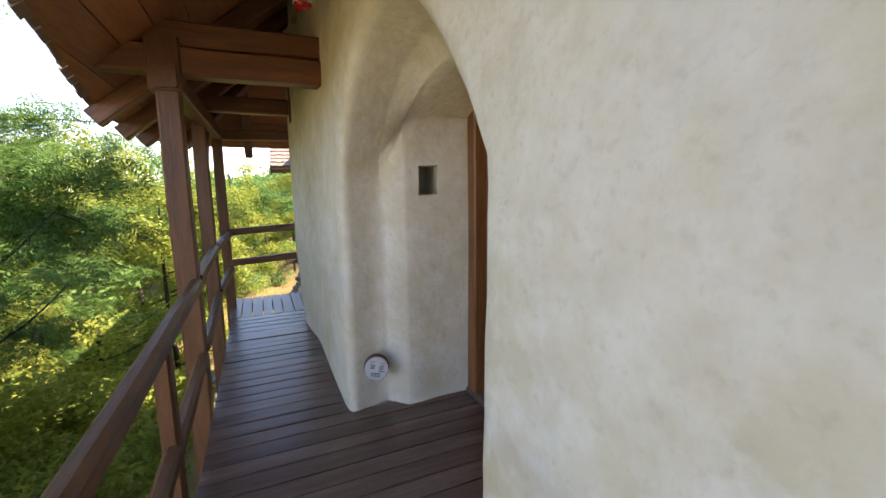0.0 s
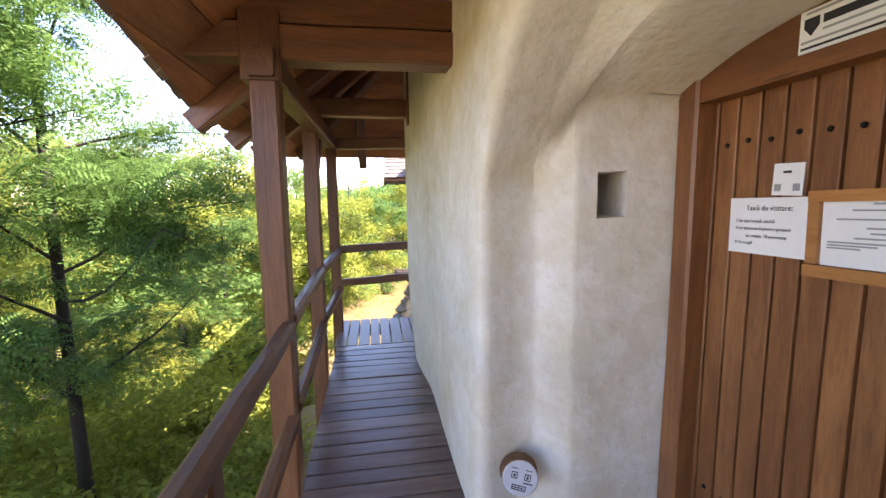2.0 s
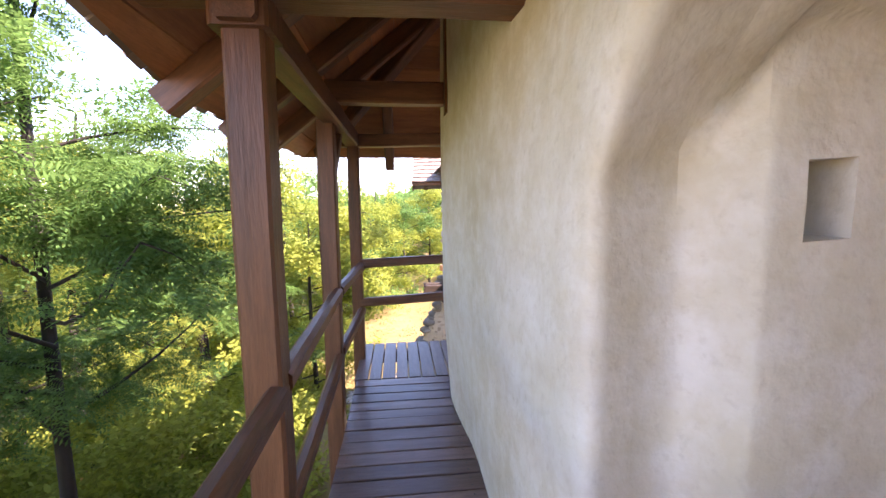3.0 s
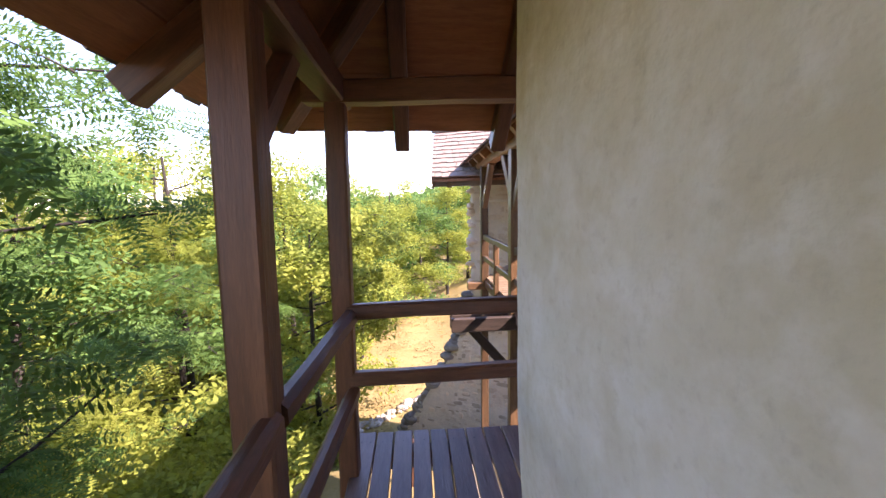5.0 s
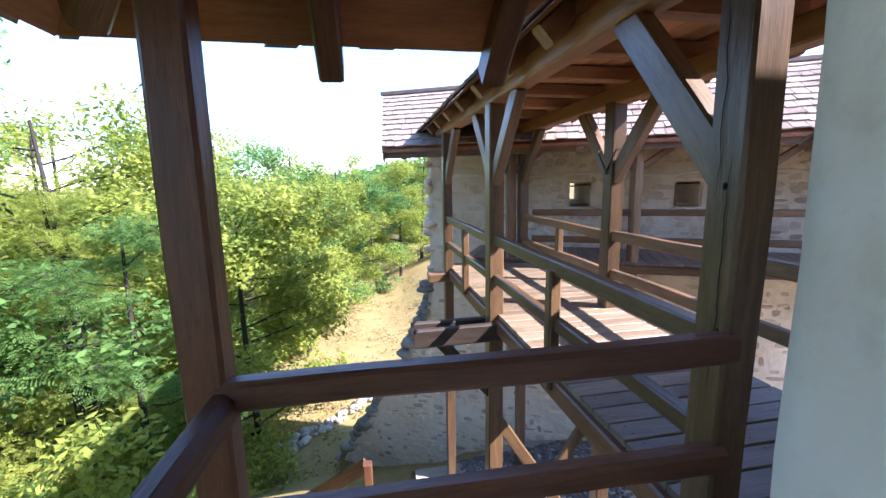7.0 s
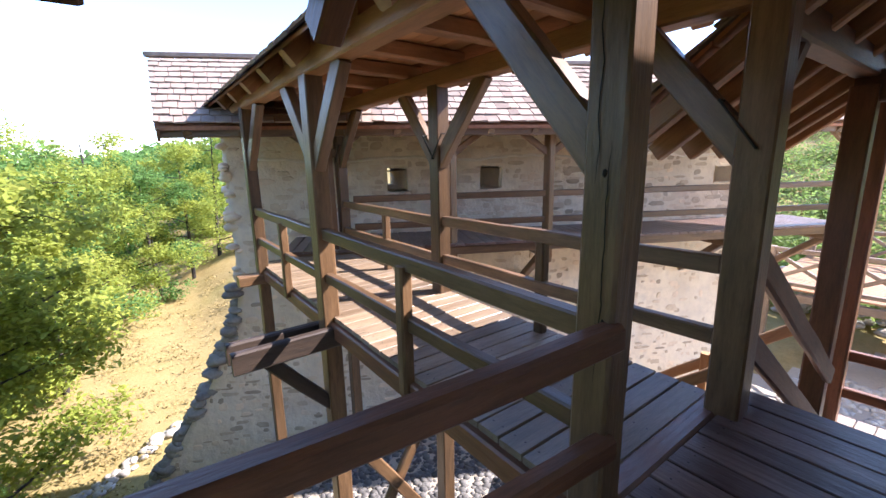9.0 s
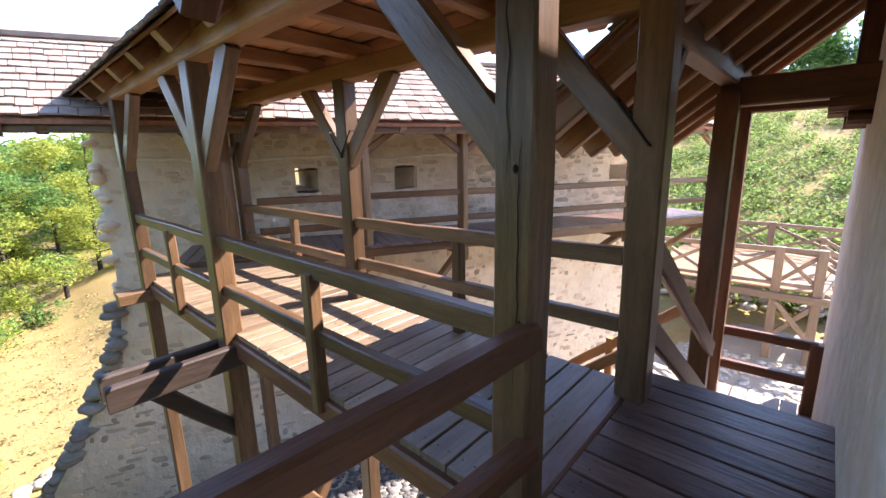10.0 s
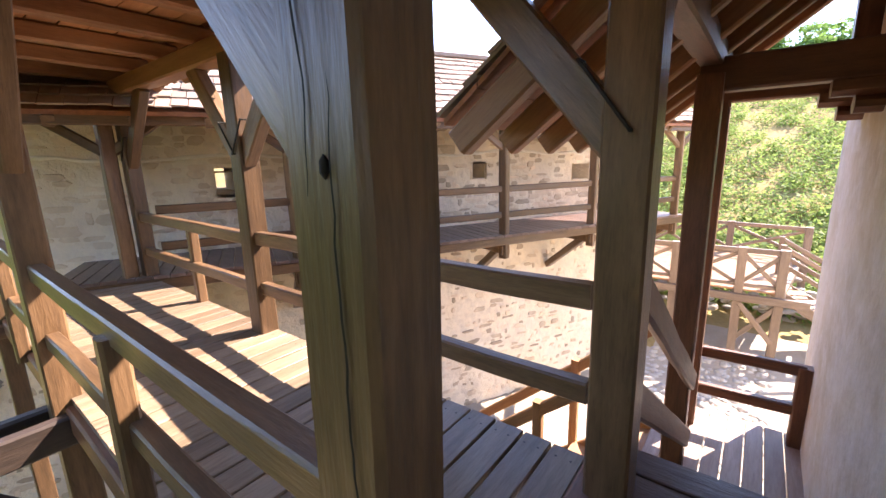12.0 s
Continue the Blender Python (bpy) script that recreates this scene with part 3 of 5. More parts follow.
def curtain_wall():
    bm = bmesh.new()
    n, m = 120, 72
    front, back = [], []
    for i in range(n + 1):
        f, b = [], []
        for j in range(m + 1):
            z = -4.6 + 6.75 * j / m
            s = 9.6 * i / n
            s -= (1 - i / n) ** 6 * (0.12 * max(0, -z - 0.2) + 0.32 * max(0.0, -z - 0.7) ** 1.25)
            p = Vector(wp(s, 0, z))
            k = noise.noise(p * 2.3) * 0.05
            f.append(bm.verts.new(wp(s, k + 0.02 * max(0, -z), z)))
            b.append(bm.verts.new(wp(s, -0.9 + k, z)))
        front.append(f)
        back.append(b)
    for i in range(n):
        for j in range(m):
            cs, cz = 9.6 * (i + 0.5) / n, -4.6 + 6.75 * (j + 0.5) / m
            if not any(a < cs < b and c < cz < d for a, b, c, d in HOLES):
                bm.faces.new((front[i][j], front[i + 1][j], front[i + 1][j + 1], front[i][j + 1]))
            if not any(a - 0.04 < cs < a + 0.13 and c < cz < d for a, b, c, d in HOLES):
                bm.faces.new((back[i][j], back[i][j + 1], back[i + 1][j + 1], back[i + 1][j]))
        bm.faces.new((front[i][m], front[i + 1][m], back[i + 1][m], back[i][m]))
    for i in (0, n):
        for j in range(m):
            bm.faces.new((front[i][j], front[i][j + 1], back[i][j + 1], back[i][j]))
    bmesh.ops.recalc_face_normals(bm, faces=bm.faces)
    return tagged(part("wall_curtain", bm, MORTAR, soft=True), "old rubble stone curtain wall with wide lime mortar joints", "wall", kind="structure")


curtain = curtain_wall()
ww = thing("wall_walk", "timber wall walk on brackets along the stone curtain wall", "walkway", wp(5, 0.6, 0.4))
timber("edge_beam", wp(1.0, 1.12, 0.36), wp(9.9, 1.12, 0.36), 0.12, 0.12, ww)
for s in np.arange(1.0, 9.9, 0.145):
    bm = bmesh.new()
    prism(bm, wp(s, 0.0, 0.44), wp(s, 1.2, 0.44), 0.136, 0.035, 0.004, wob=0.001, seg=1)
    bmesh.ops.recalc_face_normals(bm, faces=bm.faces)
    part("plank", bm, DECKING_Y, ww)
for s in (1.6, 3.22, 4.63, 6.06, 7.75, 9.75):
    timber("post", wp(s, 1.1, 0.1), wp(s, 1.1, 2.02), 0.12, 0.12, ww)
    timber("bracket", wp(s, 1.15, 0.22), wp(s, 0, 0.22), 0.13, 0.13, ww)
    timber("strut", wp(s, 0.95, 0.2), wp(s, 0.05, -0.45), 0.11, 0.11, ww)
    for q in (-1, 1):
        timber("brace", wp(s, 1.1, 1.65), wp(s + q * 0.48, 1.1, 2.0), 0.06, 0.09, ww)
timber("top_rail", wp(1.9, 1.1, 1.11), wp(9.75, 1.1, 1.11), 0.06, 0.09, ww)
timber("lower_rail", wp(1.9, 1.1, 0.74), wp(9.75, 1.1, 0.74), 0.06, 0.09, ww)
timber("plate", wp(-0.1, 1.1, 2.05), wp(9.9, 1.1, 2.05), 0.12, 0.12, ww)
wroof = thing("wall_walk_roof", "grey weathered shingle roof over the wall walk", "roof", wp(4, 0.4, 2.2), kind="structure")
ROOF_Q = []
for o1, z1, s0 in ((1.42, 2.04, -0.22), (-1.3, 2.3, -0.3)):
    bm = bmesh.new()
    quad = [wp(s0, o1, z1), wp(10.1, o1, z1), wp(10.1, -0.3, 3.12), wp(-0.94, -0.3, 3.12)]
    ROOF_Q.append(quad)
    lo = [bm.verts.new((p[0], p[1], p[2] - 0.06)) for p in quad]
    hi = [bm.verts.new((p[0], p[1], p[2] - 0.02)) for p in quad]
    bm.faces.new(lo[::-1])
    bm.faces.new(hi)
    for i in range(4):
        bm.faces.new((lo[i], lo[(i + 1) % 4], hi[(i + 1) % 4], hi[i]))
    bmesh.ops.recalc_face_normals(bm, faces=bm.faces)
    part("boarding", bm, BOARDING, wroof)
timber("ridge_board", wp(-0.97, -0.3, 3.17), wp(10.1, -0.3, 3.17), 0.1, 0.07, wroof, mat=SHINGLE)
timber("barge_board", wp(-0.2, 1.40, 1.93), wp(-0.92, -0.3, 3.02), 0.03, 0.16, wroof)
timber("fascia", wp(-0.2, 1.36, 1.95), wp(10.1, 1.36, 1.95), 0.03, 0.1, wroof)
for s in np.arange(0.1, 10, 0.6):
    timber("rafter", wp(s, 1.38, 1.93), wp(s - 0.35, -0.25, 3.0), 0.09, 0.11, wroof)

# ---- bridge roof covering ----
broof = thing("footbridge_roof", "shingled gable roof over the footbridge with brown boarding", "roof", (1.6, 8, 2.5), kind="structure")
for s in (-1, 1):
    for i in range(8):
        a, b = i / 8, (i + 1) / 8 - 0.006
        va, vb = 0.54 + s * 0.80 * (1 - a), 0.54 + s * 0.80 * (1 - b)
        za, zb = 2.22 + 0.72 * a, 2.22 + 0.72 * b
        board(broof, [(bx(5.7, va), 5.7, za), (bx(11.5, va), 11.5, za), (bx(11.5, vb), 11.5, zb), (bx(5.7, vb), 5.7, zb)], 0.055, 0.025, BOARDING)


# ---- ground ----
def ground_z(x, y):
    z = -2.95
    if x < 4:
        z -= 0.75 * min(1.6, max(0.0, y - 10.5)) * min(1.0, (4 - x) / 2.5)
    z -= 0.12 * max(0.0, min(-x - 1.0, 25))
    z -= 0.02 * max(0.0, min(y - 13, 40)) * (1 if x < 6 else 0)
    if x > 10:
        z += 0.29 * max(0.0, min(x - 15, 48)) + 0.05 * (min(x, 15) - 10)
        z -= 0.004 * max(0, x - 63)
    z += 0.12 * noise.noise(Vector((x * 0.35, y * 0.35, 0))) + 0.04 * noise.noise(Vector((x * 1.5, y * 1.5, 2)))
    d = math.hypot(x, y)
    if x < 15 and d > 50:
        z += min(0.035 * (d - 50), 6.5) * (0.9 + 0.5 * noise.noise(Vector((x * 0.012, y * 0.012, 3))))
    return z


def ground():
    ax = [-2500, -1200, -600, -300, -160, -100, -70] + list(np.arange(-50, 60.1, 1.25)) + [70, 90, 130, 200, 400, 900, 2500]
    vs = [(x, y, ground_z(x, y)) for x in ax for y in ax]
    k = len(ax)
    fs = [(i * k + j, (i + 1) * k + j, (i + 1) * k + j + 1, i * k + j + 1) for i in range(k - 1) for j in range(k - 1)]
    tagged(raw("ground", vs, fs, GRASS, soft=True), "dry yellowed grass slope around the fortress", "ground", kind="structure")


ground()


# ---- closing the tower above: unseen cap added to keep sunlight out ----
def cap():
    bm = bmesh.new()
    quad = [(WX + 0.02, WY - 0.05), (WX + 0.02, -4.0), (5.85, -4.0), (5.85, WY - 0.05)]
    lo = [bm.verts.new((x, y, TOP - 0.02)) for x, y in quad]
    hi = [bm.verts.new((x, y, TOP + 0.1)) for x, y in quad]
    bm.faces.new(lo[::-1])
    bm.faces.new(hi)
    for i in range(4):
        bm.faces.new((lo[i], lo[(i + 1) % 4], hi[(i + 1) % 4], hi[i]))
    bmesh.ops.recalc_face_normals(bm, faces=bm.faces)
    tagged(part("ceiling", bm, BOARDING), "unseen boarded cap added over the tower to keep sunlight out", "ceiling", kind="structure")


cap()
# plain plastered wall, unseen, added behind the gallery to cut its light
bm = bmesh.new()
n = 14
vs = [[bm.verts.new((-0.62 + 1.2 * i / n, -1.5 + 0.012 * noise.noise(Vector((i * 0.5, j * 0.5, 1))), -0.2 + 3.2 * j / n)) for j in range(n + 1)] for i in range(n + 1)]
bv = [[bm.verts.new((v.co.x, v.co.y - 0.3, v.co.z)) for v in r] for r in vs]
for i in range(n):
    for j in range(n):
        bm.faces.new((vs[i][j], vs[i + 1][j], vs[i + 1][j + 1], vs[i][j + 1]))
        bm.faces.new((bv[i][j], bv[i][j + 1], bv[i + 1][j + 1], bv[i + 1][j]))
for k in range(n):
    bm.faces.new((vs[0][k], vs[0][k + 1], bv[0][k + 1], bv[0][k]))
    bm.faces.new((vs[n][k], bv[n][k], bv[n][k + 1], vs[n][k + 1]))
    bm.faces.new((vs[k][n], vs[k + 1][n], bv[k + 1][n], bv[k][n]))
bmesh.ops.recalc_face_normals(bm, faces=bm.faces)
tagged(part("wall_gallery_end", bm, PLASTER, soft=False), "unseen cream plaster wall added behind the gallery to block light", "wall", kind="structure")

STOCK = TIMBER
# ---- door ----
NAIL = material("iron_nail", (0.02, 0.018, 0.017), 0.45, metal=0.8)
PAPER = material("paper", (0.80, 0.80, 0.80), 0.7, [(30, (0.76, 0.76, 0.77), 0.5, 0.4, 0.6)])
INK = material("ink", (0.02, 0.02, 0.025), 0.8)
FAINT = material("faint_ink", (0.30, 0.31, 0.33), 0.8)
PINE = wood("varnished_pine", (0.42, 0.18, 0.05), (0.30, 0.11, 0.03), (0.5, 0.24, 0.08), 1, 0.4, 0.1)
DX = 1.43
door = thing("door_1", "arched brown plank door with iron nails, closed", "door", (DX, 2.0, 0), kind="structure")
timber("jamb", (DX - 0.04, 2.545, -0.02), (DX - 0.04, 2.545, 2.02), 0.10, 0.11, door, mat=DOORWOOD)
timber("jamb", (DX - 0.04, 1.39, -0.02), (DX - 0.04, 1.39, 2.02), 0.10, 0.11, door, mat=DOORWOOD)
bm = bmesh.new()
pts = [(1.33, 1.93)] + [(1.97 + 0.64 * (i / 10 - 1), 1.972 + 0.15 * (1 - (i / 10 - 1) ** 2)) for i in range(21)] + [(2.61, 1.93)]
fr = [bm.verts.new((DX - 0.075, y, z)) for y, z in pts]
bk = [bm.verts.new((DX + 0.03, y, z)) for y, z in pts]
bm.faces.new(fr)
bm.faces.new(bk[::-1])
for i in range(len(pts)):
    k = (i + 1) % len(pts)
    bm.faces.new((fr[i], fr[k], bk[k], bk[i]))
bmesh.ops.remove_doubles(bm, verts=bm.verts, dist=0.001)
bmesh.ops.recalc_face_normals(bm, faces=bm.faces)
part("lintel", bm, wood("lintel_wood", (0.19, 0.07, 0.022), (0.1, 0.036, 0.013), (0.26, 0.10, 0.034), 1, 0.45, 0.1), door)
timber("sill", (DX - 0.02, 1.33, 0.012), (DX - 0.02, 2.6, 0.012), 0.16, 0.05, door, mat=DECKING_Y)
y = 1.445
while y < 2.48:
    w = 0.0935
    pk = timber("plank", (DX + 0.02, y + w / 2, 0.04), (DX + 0.02, y + w / 2, 1.935), 0.035, w - 0.011, door, mat=DOORWOOD, chamfer=0.004, wob=0.0008)
    for z in (0.14, 0.30, 1.76):
        bm = bmesh.new()
        bmesh.ops.create_icosphere(bm, subdivisions=1, radius=0.0105, matrix=Matrix.Translation((DX + 0.0, y + w / 2 + random.uniform(-0.008, 0.008), z + random.uniform(-0.006, 0.006))))
        nail = part("nail", bm, NAIL, None, soft=True)
        nail.data.transform((Matrix.Translation(door.location) @ pk.matrix_basis).inverted())
        nail.parent = pk
    y += w


def slab(name, mat, parent, x, y0, y1, z0, z1, t=0.004, turn=0.0, label=""):
    """A thin upright slab facing the gallery; turn tilts it in its plane."""
    cy, cz = (y0 + y1) / 2, (z0 + z1) / 2
    bm = bmesh.new()
    bmesh.ops.create_cube(bm, size=1, matrix=Matrix.Translation((x, cy, cz)) @ Matrix.Rotation(radians(turn), 4, "X") @ Matrix.Diagonal((t, y1 - y0, z1 - z0, 1)))
    return part(name, bm, mat, parent, label)


def text(body, parent, x, y, z, size, turn=0.0, mat=None):
    """Lettering that faces the gallery; it starts at y and runs towards -y."""
    cu = bpy.data.curves.new("lettering", "FONT")
    cu.body, cu.size, cu.extrude = body, size, 0.0004
    cu.materials.append(mat or INK)
    tmp = new("lettering", cu)
    bpy.context.view_layer.update()
    me = bpy.data.meshes.new_from_object(tmp.evaluated_get(bpy.context.evaluated_depsgraph_get()))
    bpy.data.objects.remove(tmp)
    me.materials.clear()
    me.materials.append(mat or INK)
    o = new("lettering", me)
    me.transform(Matrix.Translation((x, y, z)) @ Matrix.Rotation(radians(turn), 4, "X") @ pose(0, 0, 0, 90, 0, -90))
    o.parent = parent
    me.transform(Matrix.Translation(-parent.location))
    return o


SX = DX - 0.007
fee = thing("notice", "white paper notice with the visiting fee, pinned on the door", "notice", (SX, 2.22, 1.35))
slab("sheet", PAPER, fee, SX, 2.075, 2.375, 1.345, 1.55, turn=-1.0)
text("Tax\u0103 de vizitare:", fee, SX - 0.004, 2.305, 1.503, 0.026, -1)
for s, z, yy in (("5 lei /persoan\u0103 adult\u0103", 1.458, 2.345), ("4 lei /persoan\u0103 pentru grupuri", 1.431, 2.345), ("de minim 10 persoane", 1.404, 2.30), ("4 lei /copil", 1.377, 2.345)):
    text(s, fee, SX - 0.004, yy, z, 0.0175, -1)
small = thing("small_notice", "small white paper leaflet pinned on the door", "notice", (SX, 2.16, 1.56))
slab("sheet", PAPER, small, SX - 0.001, 2.105, 2.21, 1.557, 1.665, turn=1.5)
slab("print", INK, small, SX - 0.005, 2.145, 2.172, 1.632, 1.640, 0.002)
for yy in (2.19, 2.125):
    slab("print", FAINT, small, SX - 0.005, yy - 0.011, yy + 0.011, 1.572, 1.596, 0.002)
pic = thing("framed_notice", "white printed sheet in a varnished pine frame on the door", "frame", (SX, 1.9, 1.3))
slab("sheet", PAPER, pic, SX - 0.006, 1.745, 2.03, 1.345, 1.545, 0.006, -1.5)
for a, b, c, d in ((1.70, 2.07, 1.54, 1.575), (1.69, 2.07, 1.305, 1.342)):
    slab("frame_rail", PINE, pic, SX - 0.012, a, b, c, d, 0.02, -1.5)
for a, b in ((2.032, 2.066), (1.70, 1.738)):
    slab("frame_stile", PINE, pic, SX - 0.012, a, b, 1.342, 1.54, 0.018, -1.5)
for z, a, b in ((1.53, 1.86, 1.90), (1.512, 1.80, 1.95), (1.485, 1.78, 1.99), (1.46, 1.85, 1.91), (1.445, 1.855, 1.90), (1.43, 1.83, 1.94), (1.415, 1.79, 2.01), (1.405, 1.88, 2.01), (1.396, 1.92, 2.01), (1.362, 1.77, 1.83)):
    slab("print", FAINT, pic, SX - 0.0105, a, b, z, z + 0.005, 0.001, -1.5)
plaque = thing("plaque", "white plaque with a dark shield and barred writing above the door", "sign", (DX - 0.08, 2.0, 2.0))
slab("plate", PAPER, plaque, DX - 0.079, 1.868, 2.098, 1.985, 2.108, 0.006)
for z, a, b, m in ((2.094, 1.90, 2.08, FAINT), (2.056, 1.875, 2.03, INK), (2.036, 1.875, 2.03, FAINT), (2.012, 1.87, 2.09, FAINT), (1.994, 1.87, 2.09, INK)):
    slab("print", m, plaque, DX - 0.083, a, b, z, z + (0.024 if z == 2.056 else 0.007), 0.001)
bm = bmesh.new()
sh = [(0.03, 0.03), (0.03, -0.005), (0.0, -0.04), (-0.03, -0.005), (-0.03, 0.03)]
bm.faces.new([bm.verts.new((DX - 0.0838, 2.062 + a * 0.75, 2.06 + b * 0.75)) for a, b in sh])
part("shield", bm, INK, plaque)

# ---- painted log slice by the jamb, cable, siren ----
BARKY = material("log_bark", (0.20, 0.10, 0.045), 0.85, [(20, (0.1, 0.05, 0.02), 0.8, 0.4, 0.7)], [(40, 0.6, 0.006)])
WHITEWASH = material("whitewashed_wood", (0.62, 0.63, 0.66), 0.7, [(12, (0.5, 0.5, 0.52), 0.6, 0.4, 0.7)], [(30, 0.3, 0.003)])
log = thing("log_slice", "small whitewashed log slice with drawn marks leaning by the jamb", "ornament", (0.66, 2.58, 0.2))
turn_m = Matrix.Translation((0.655, 2.615, 0.315)) @ Matrix.Rotation(radians(-14), 4, "Z") @ Matrix.Rotation(radians(80), 4, "X") @ Matrix.Rotation(radians(-12), 4, "Z") @ Matrix.Scale(0.80, 4)
bm = bmesh.new()
bmesh.ops.create_cone(bm, cap_ends=True, segments=28, radius1=0.108, radius2=0.100, depth=0.09, matrix=turn_m)
part("bark", bm, BARKY, log, "brown bark rim")
bm = bmesh.new()
bmesh.ops.create_cone(bm, cap_ends=True, segments=28, radius1=0.100, radius2=0.094, depth=0.006, matrix=turn_m @ Matrix.Translation((0, 0, 0.047)))
part("face", bm, WHITEWASH, log)
for u, v, w, h in ((-0.035, 0.03, 0.034, 0.004), (-0.035, -0.002, 0.034, 0.004), (-0.05, 0.014, 0.004, 0.034), (-0.02, 0.014, 0.004, 0.034), (-0.035, 0.013, 0.01, 0.016),
                   (0.038, 0.03, 0.034, 0.004), (0.038, -0.002, 0.034, 0.004), (0.053, 0.014, 0.004, 0.034), (0.023, 0.014, 0.004, 0.034), (0.038, 0.013, 0.01, 0.016),
                   (0.0, -0.038, 0.075, 0.004), (0.0, -0.062, 0.075, 0.004), (0.0, -0.05, 0.075, 0.003), (-0.037, -0.05, 0.004, 0.026), (0.037, -0.05, 0.004, 0.026), (-0.018, -0.05, 0.003, 0.024), (0.0, -0.05, 0.003, 0.024), (0.018, -0.05, 0.003, 0.024),
                   (-0.04, 0.052, 0.036, 0.004), (0.04, 0.052, 0.036, 0.004), (0.045, -0.018, 0.05, 0.006)):
    bm = bmesh.new()
    bmesh.ops.create_cube(bm, size=1, matrix=turn_m @ Matrix.Translation((u, v, 0.051)) @ Matrix.Diagonal((w, h, 0.002, 1)))
    part("drawn_mark", bm, INK, log)


def wire(name, pts, r, mat, parent=None):
    bm = bmesh.new()
    for a, b in zip(pts, pts[1:]):
        limb(bm, a, b, r, r, 6, 3, 0.02)
    bmesh.ops.recalc_face_normals(bm, faces=bm.faces)
    return part(name, bm, mat, parent, soft=True)


def limb(bm, a, b, r0, r1, n=7, seg=4, bend=0.1):
    a, b = Vector(a), Vector(b)
    d = (b - a)
    side = d.cross(Vector((0.3, 1, 0.2))).normalized()
    other = d.cross(side).normalized()
    rings = []
    o1, o2 = random.uniform(-bend, bend), random.uniform(-bend, bend)
    for i in range(seg + 1):
        f = i / seg
        p = a + d * f + (side * o1 + other * o2) * math.sin(f * math.pi) * d.length * 0.5
        r = r0 + (r1 - r0) * f
        rings.append([bm.verts.new(p + side * math.cos(t) * r + other * math.sin(t) * r) for t in [2 * math.pi * k / n for k in range(n)]])
    for q, s in zip(rings, rings[1:]):
        for k in range(n):
            bm.faces.new((q[k], q[(k + 1) % n], s[(k + 1) % n], s[k]))


CREAM = material("cream_cable", (0.55, 0.52, 0.42), 0.6)
cable = thing("cable", "thin cream cable stapled to the plaster above the jamb", "cable", (0.6, 2.7, 2.0))
wire("run", [(0.55, 2.72, 2.9), (0.56, 2.68, 2.3), (0.57, 2.655, 1.98), (0.60, 2.65, 1.95), (0.73, 2.665, 1.965), (0.84, 2.60, 1.99), (0.90, 2.575, 2.0), (1.12, 2.585, 1.99), (1.36, 2.58, 1.98)], 0.0028, CREAM, cable)
RED = material("red_lens", (0.35, 0.01, 0.008), 0.15, spec=0.6)
WHITE = material("white_plastic", (0.75, 0.75, 0.72), 0.4)
siren = thing("siren", "white alarm siren with a red lens under the roof beam", "siren", (0.30, 2.62, 2.5))
bm = bmesh.new()
bmesh.ops.create_cone(bm, cap_ends=True, segments=20, radius1=0.055, radius2=0.06, depth=0.09, matrix=Matrix.Translation((0.31, 2.62, 2.60)))
part("housing", bm, WHITE, siren, soft=False)
bm = bmesh.new()
bmesh.ops.create_uvsphere(bm, u_segments=20, v_segments=10, radius=0.05, matrix=Matrix.Translation((0.31, 2.62, 2.555)) @ Matrix.Diagonal((1, 1, 0.75, 1)))
part("lens", bm, RED, siren, "red lens", soft=True)
timber("bracket", (0.31, 2.62, 2.64), (0.31, 3.2, 2.66), 0.03, 0.03, siren)

# drying cracks and knots in the two posts at the head of the footbridge
CRACK = material("drying_crack", (0.010, 0.006, 0.004), 0.9)


def crack(x, y, z0, z1, seed, drift, along, parent=bridge):
    """A thin meandering split on a post's face: along 'y' lies on a face across x, 'x' on one across y."""
    rg = random.Random(seed)
    bm = bmesh.new()
    off, prev, n = 0.0, None, 26
    for i in range(n + 1):
        f = i / n
        off += rg.uniform(-0.004, 0.004) + drift / n
        w = 0.0022 * math.sin(math.pi * min(1, max(0.02, f))) ** 0.5
        z = z0 + (z1 - z0) * f
        ab = [(x, y + off - w, z), (x, y + off + w, z)] if along == "y" else [(x + off - w, y, z), (x + off + w, y, z)]
        q = [bm.verts.new(p) for p in ab]
        if prev:
            bm.faces.new((prev[0], prev[1], q[1], q[0]))
        prev = q
    return part("drying_crack", bm, CRACK, parent, "dark drying crack")


MX, MY = 1.12, 5.765
crack(MX - 0.0605, MY - 0.01, 0.9, 1.62, 3, -0.015, "y")
crack(MX - 0.0605, MY + 0.02, 1.5, 2.1, 4, 0.01, "y")
for yy, zz, r in ((MY - 0.01, 1.53, 0.011), (MY - 0.03, 1.1, 0.007)):
    bm = bmesh.new()
    bmesh.ops.create_icosphere(bm, subdivisions=1, radius=r, matrix=Matrix.Translation((MX - 0.058, yy, zz)) @ Matrix.Diagonal((0.35, 0.8, 1.2, 1)))
    part("knot", bm, CRACK, bridge, "dark knot", soft=True)

# ---- roof edges: shingles ----


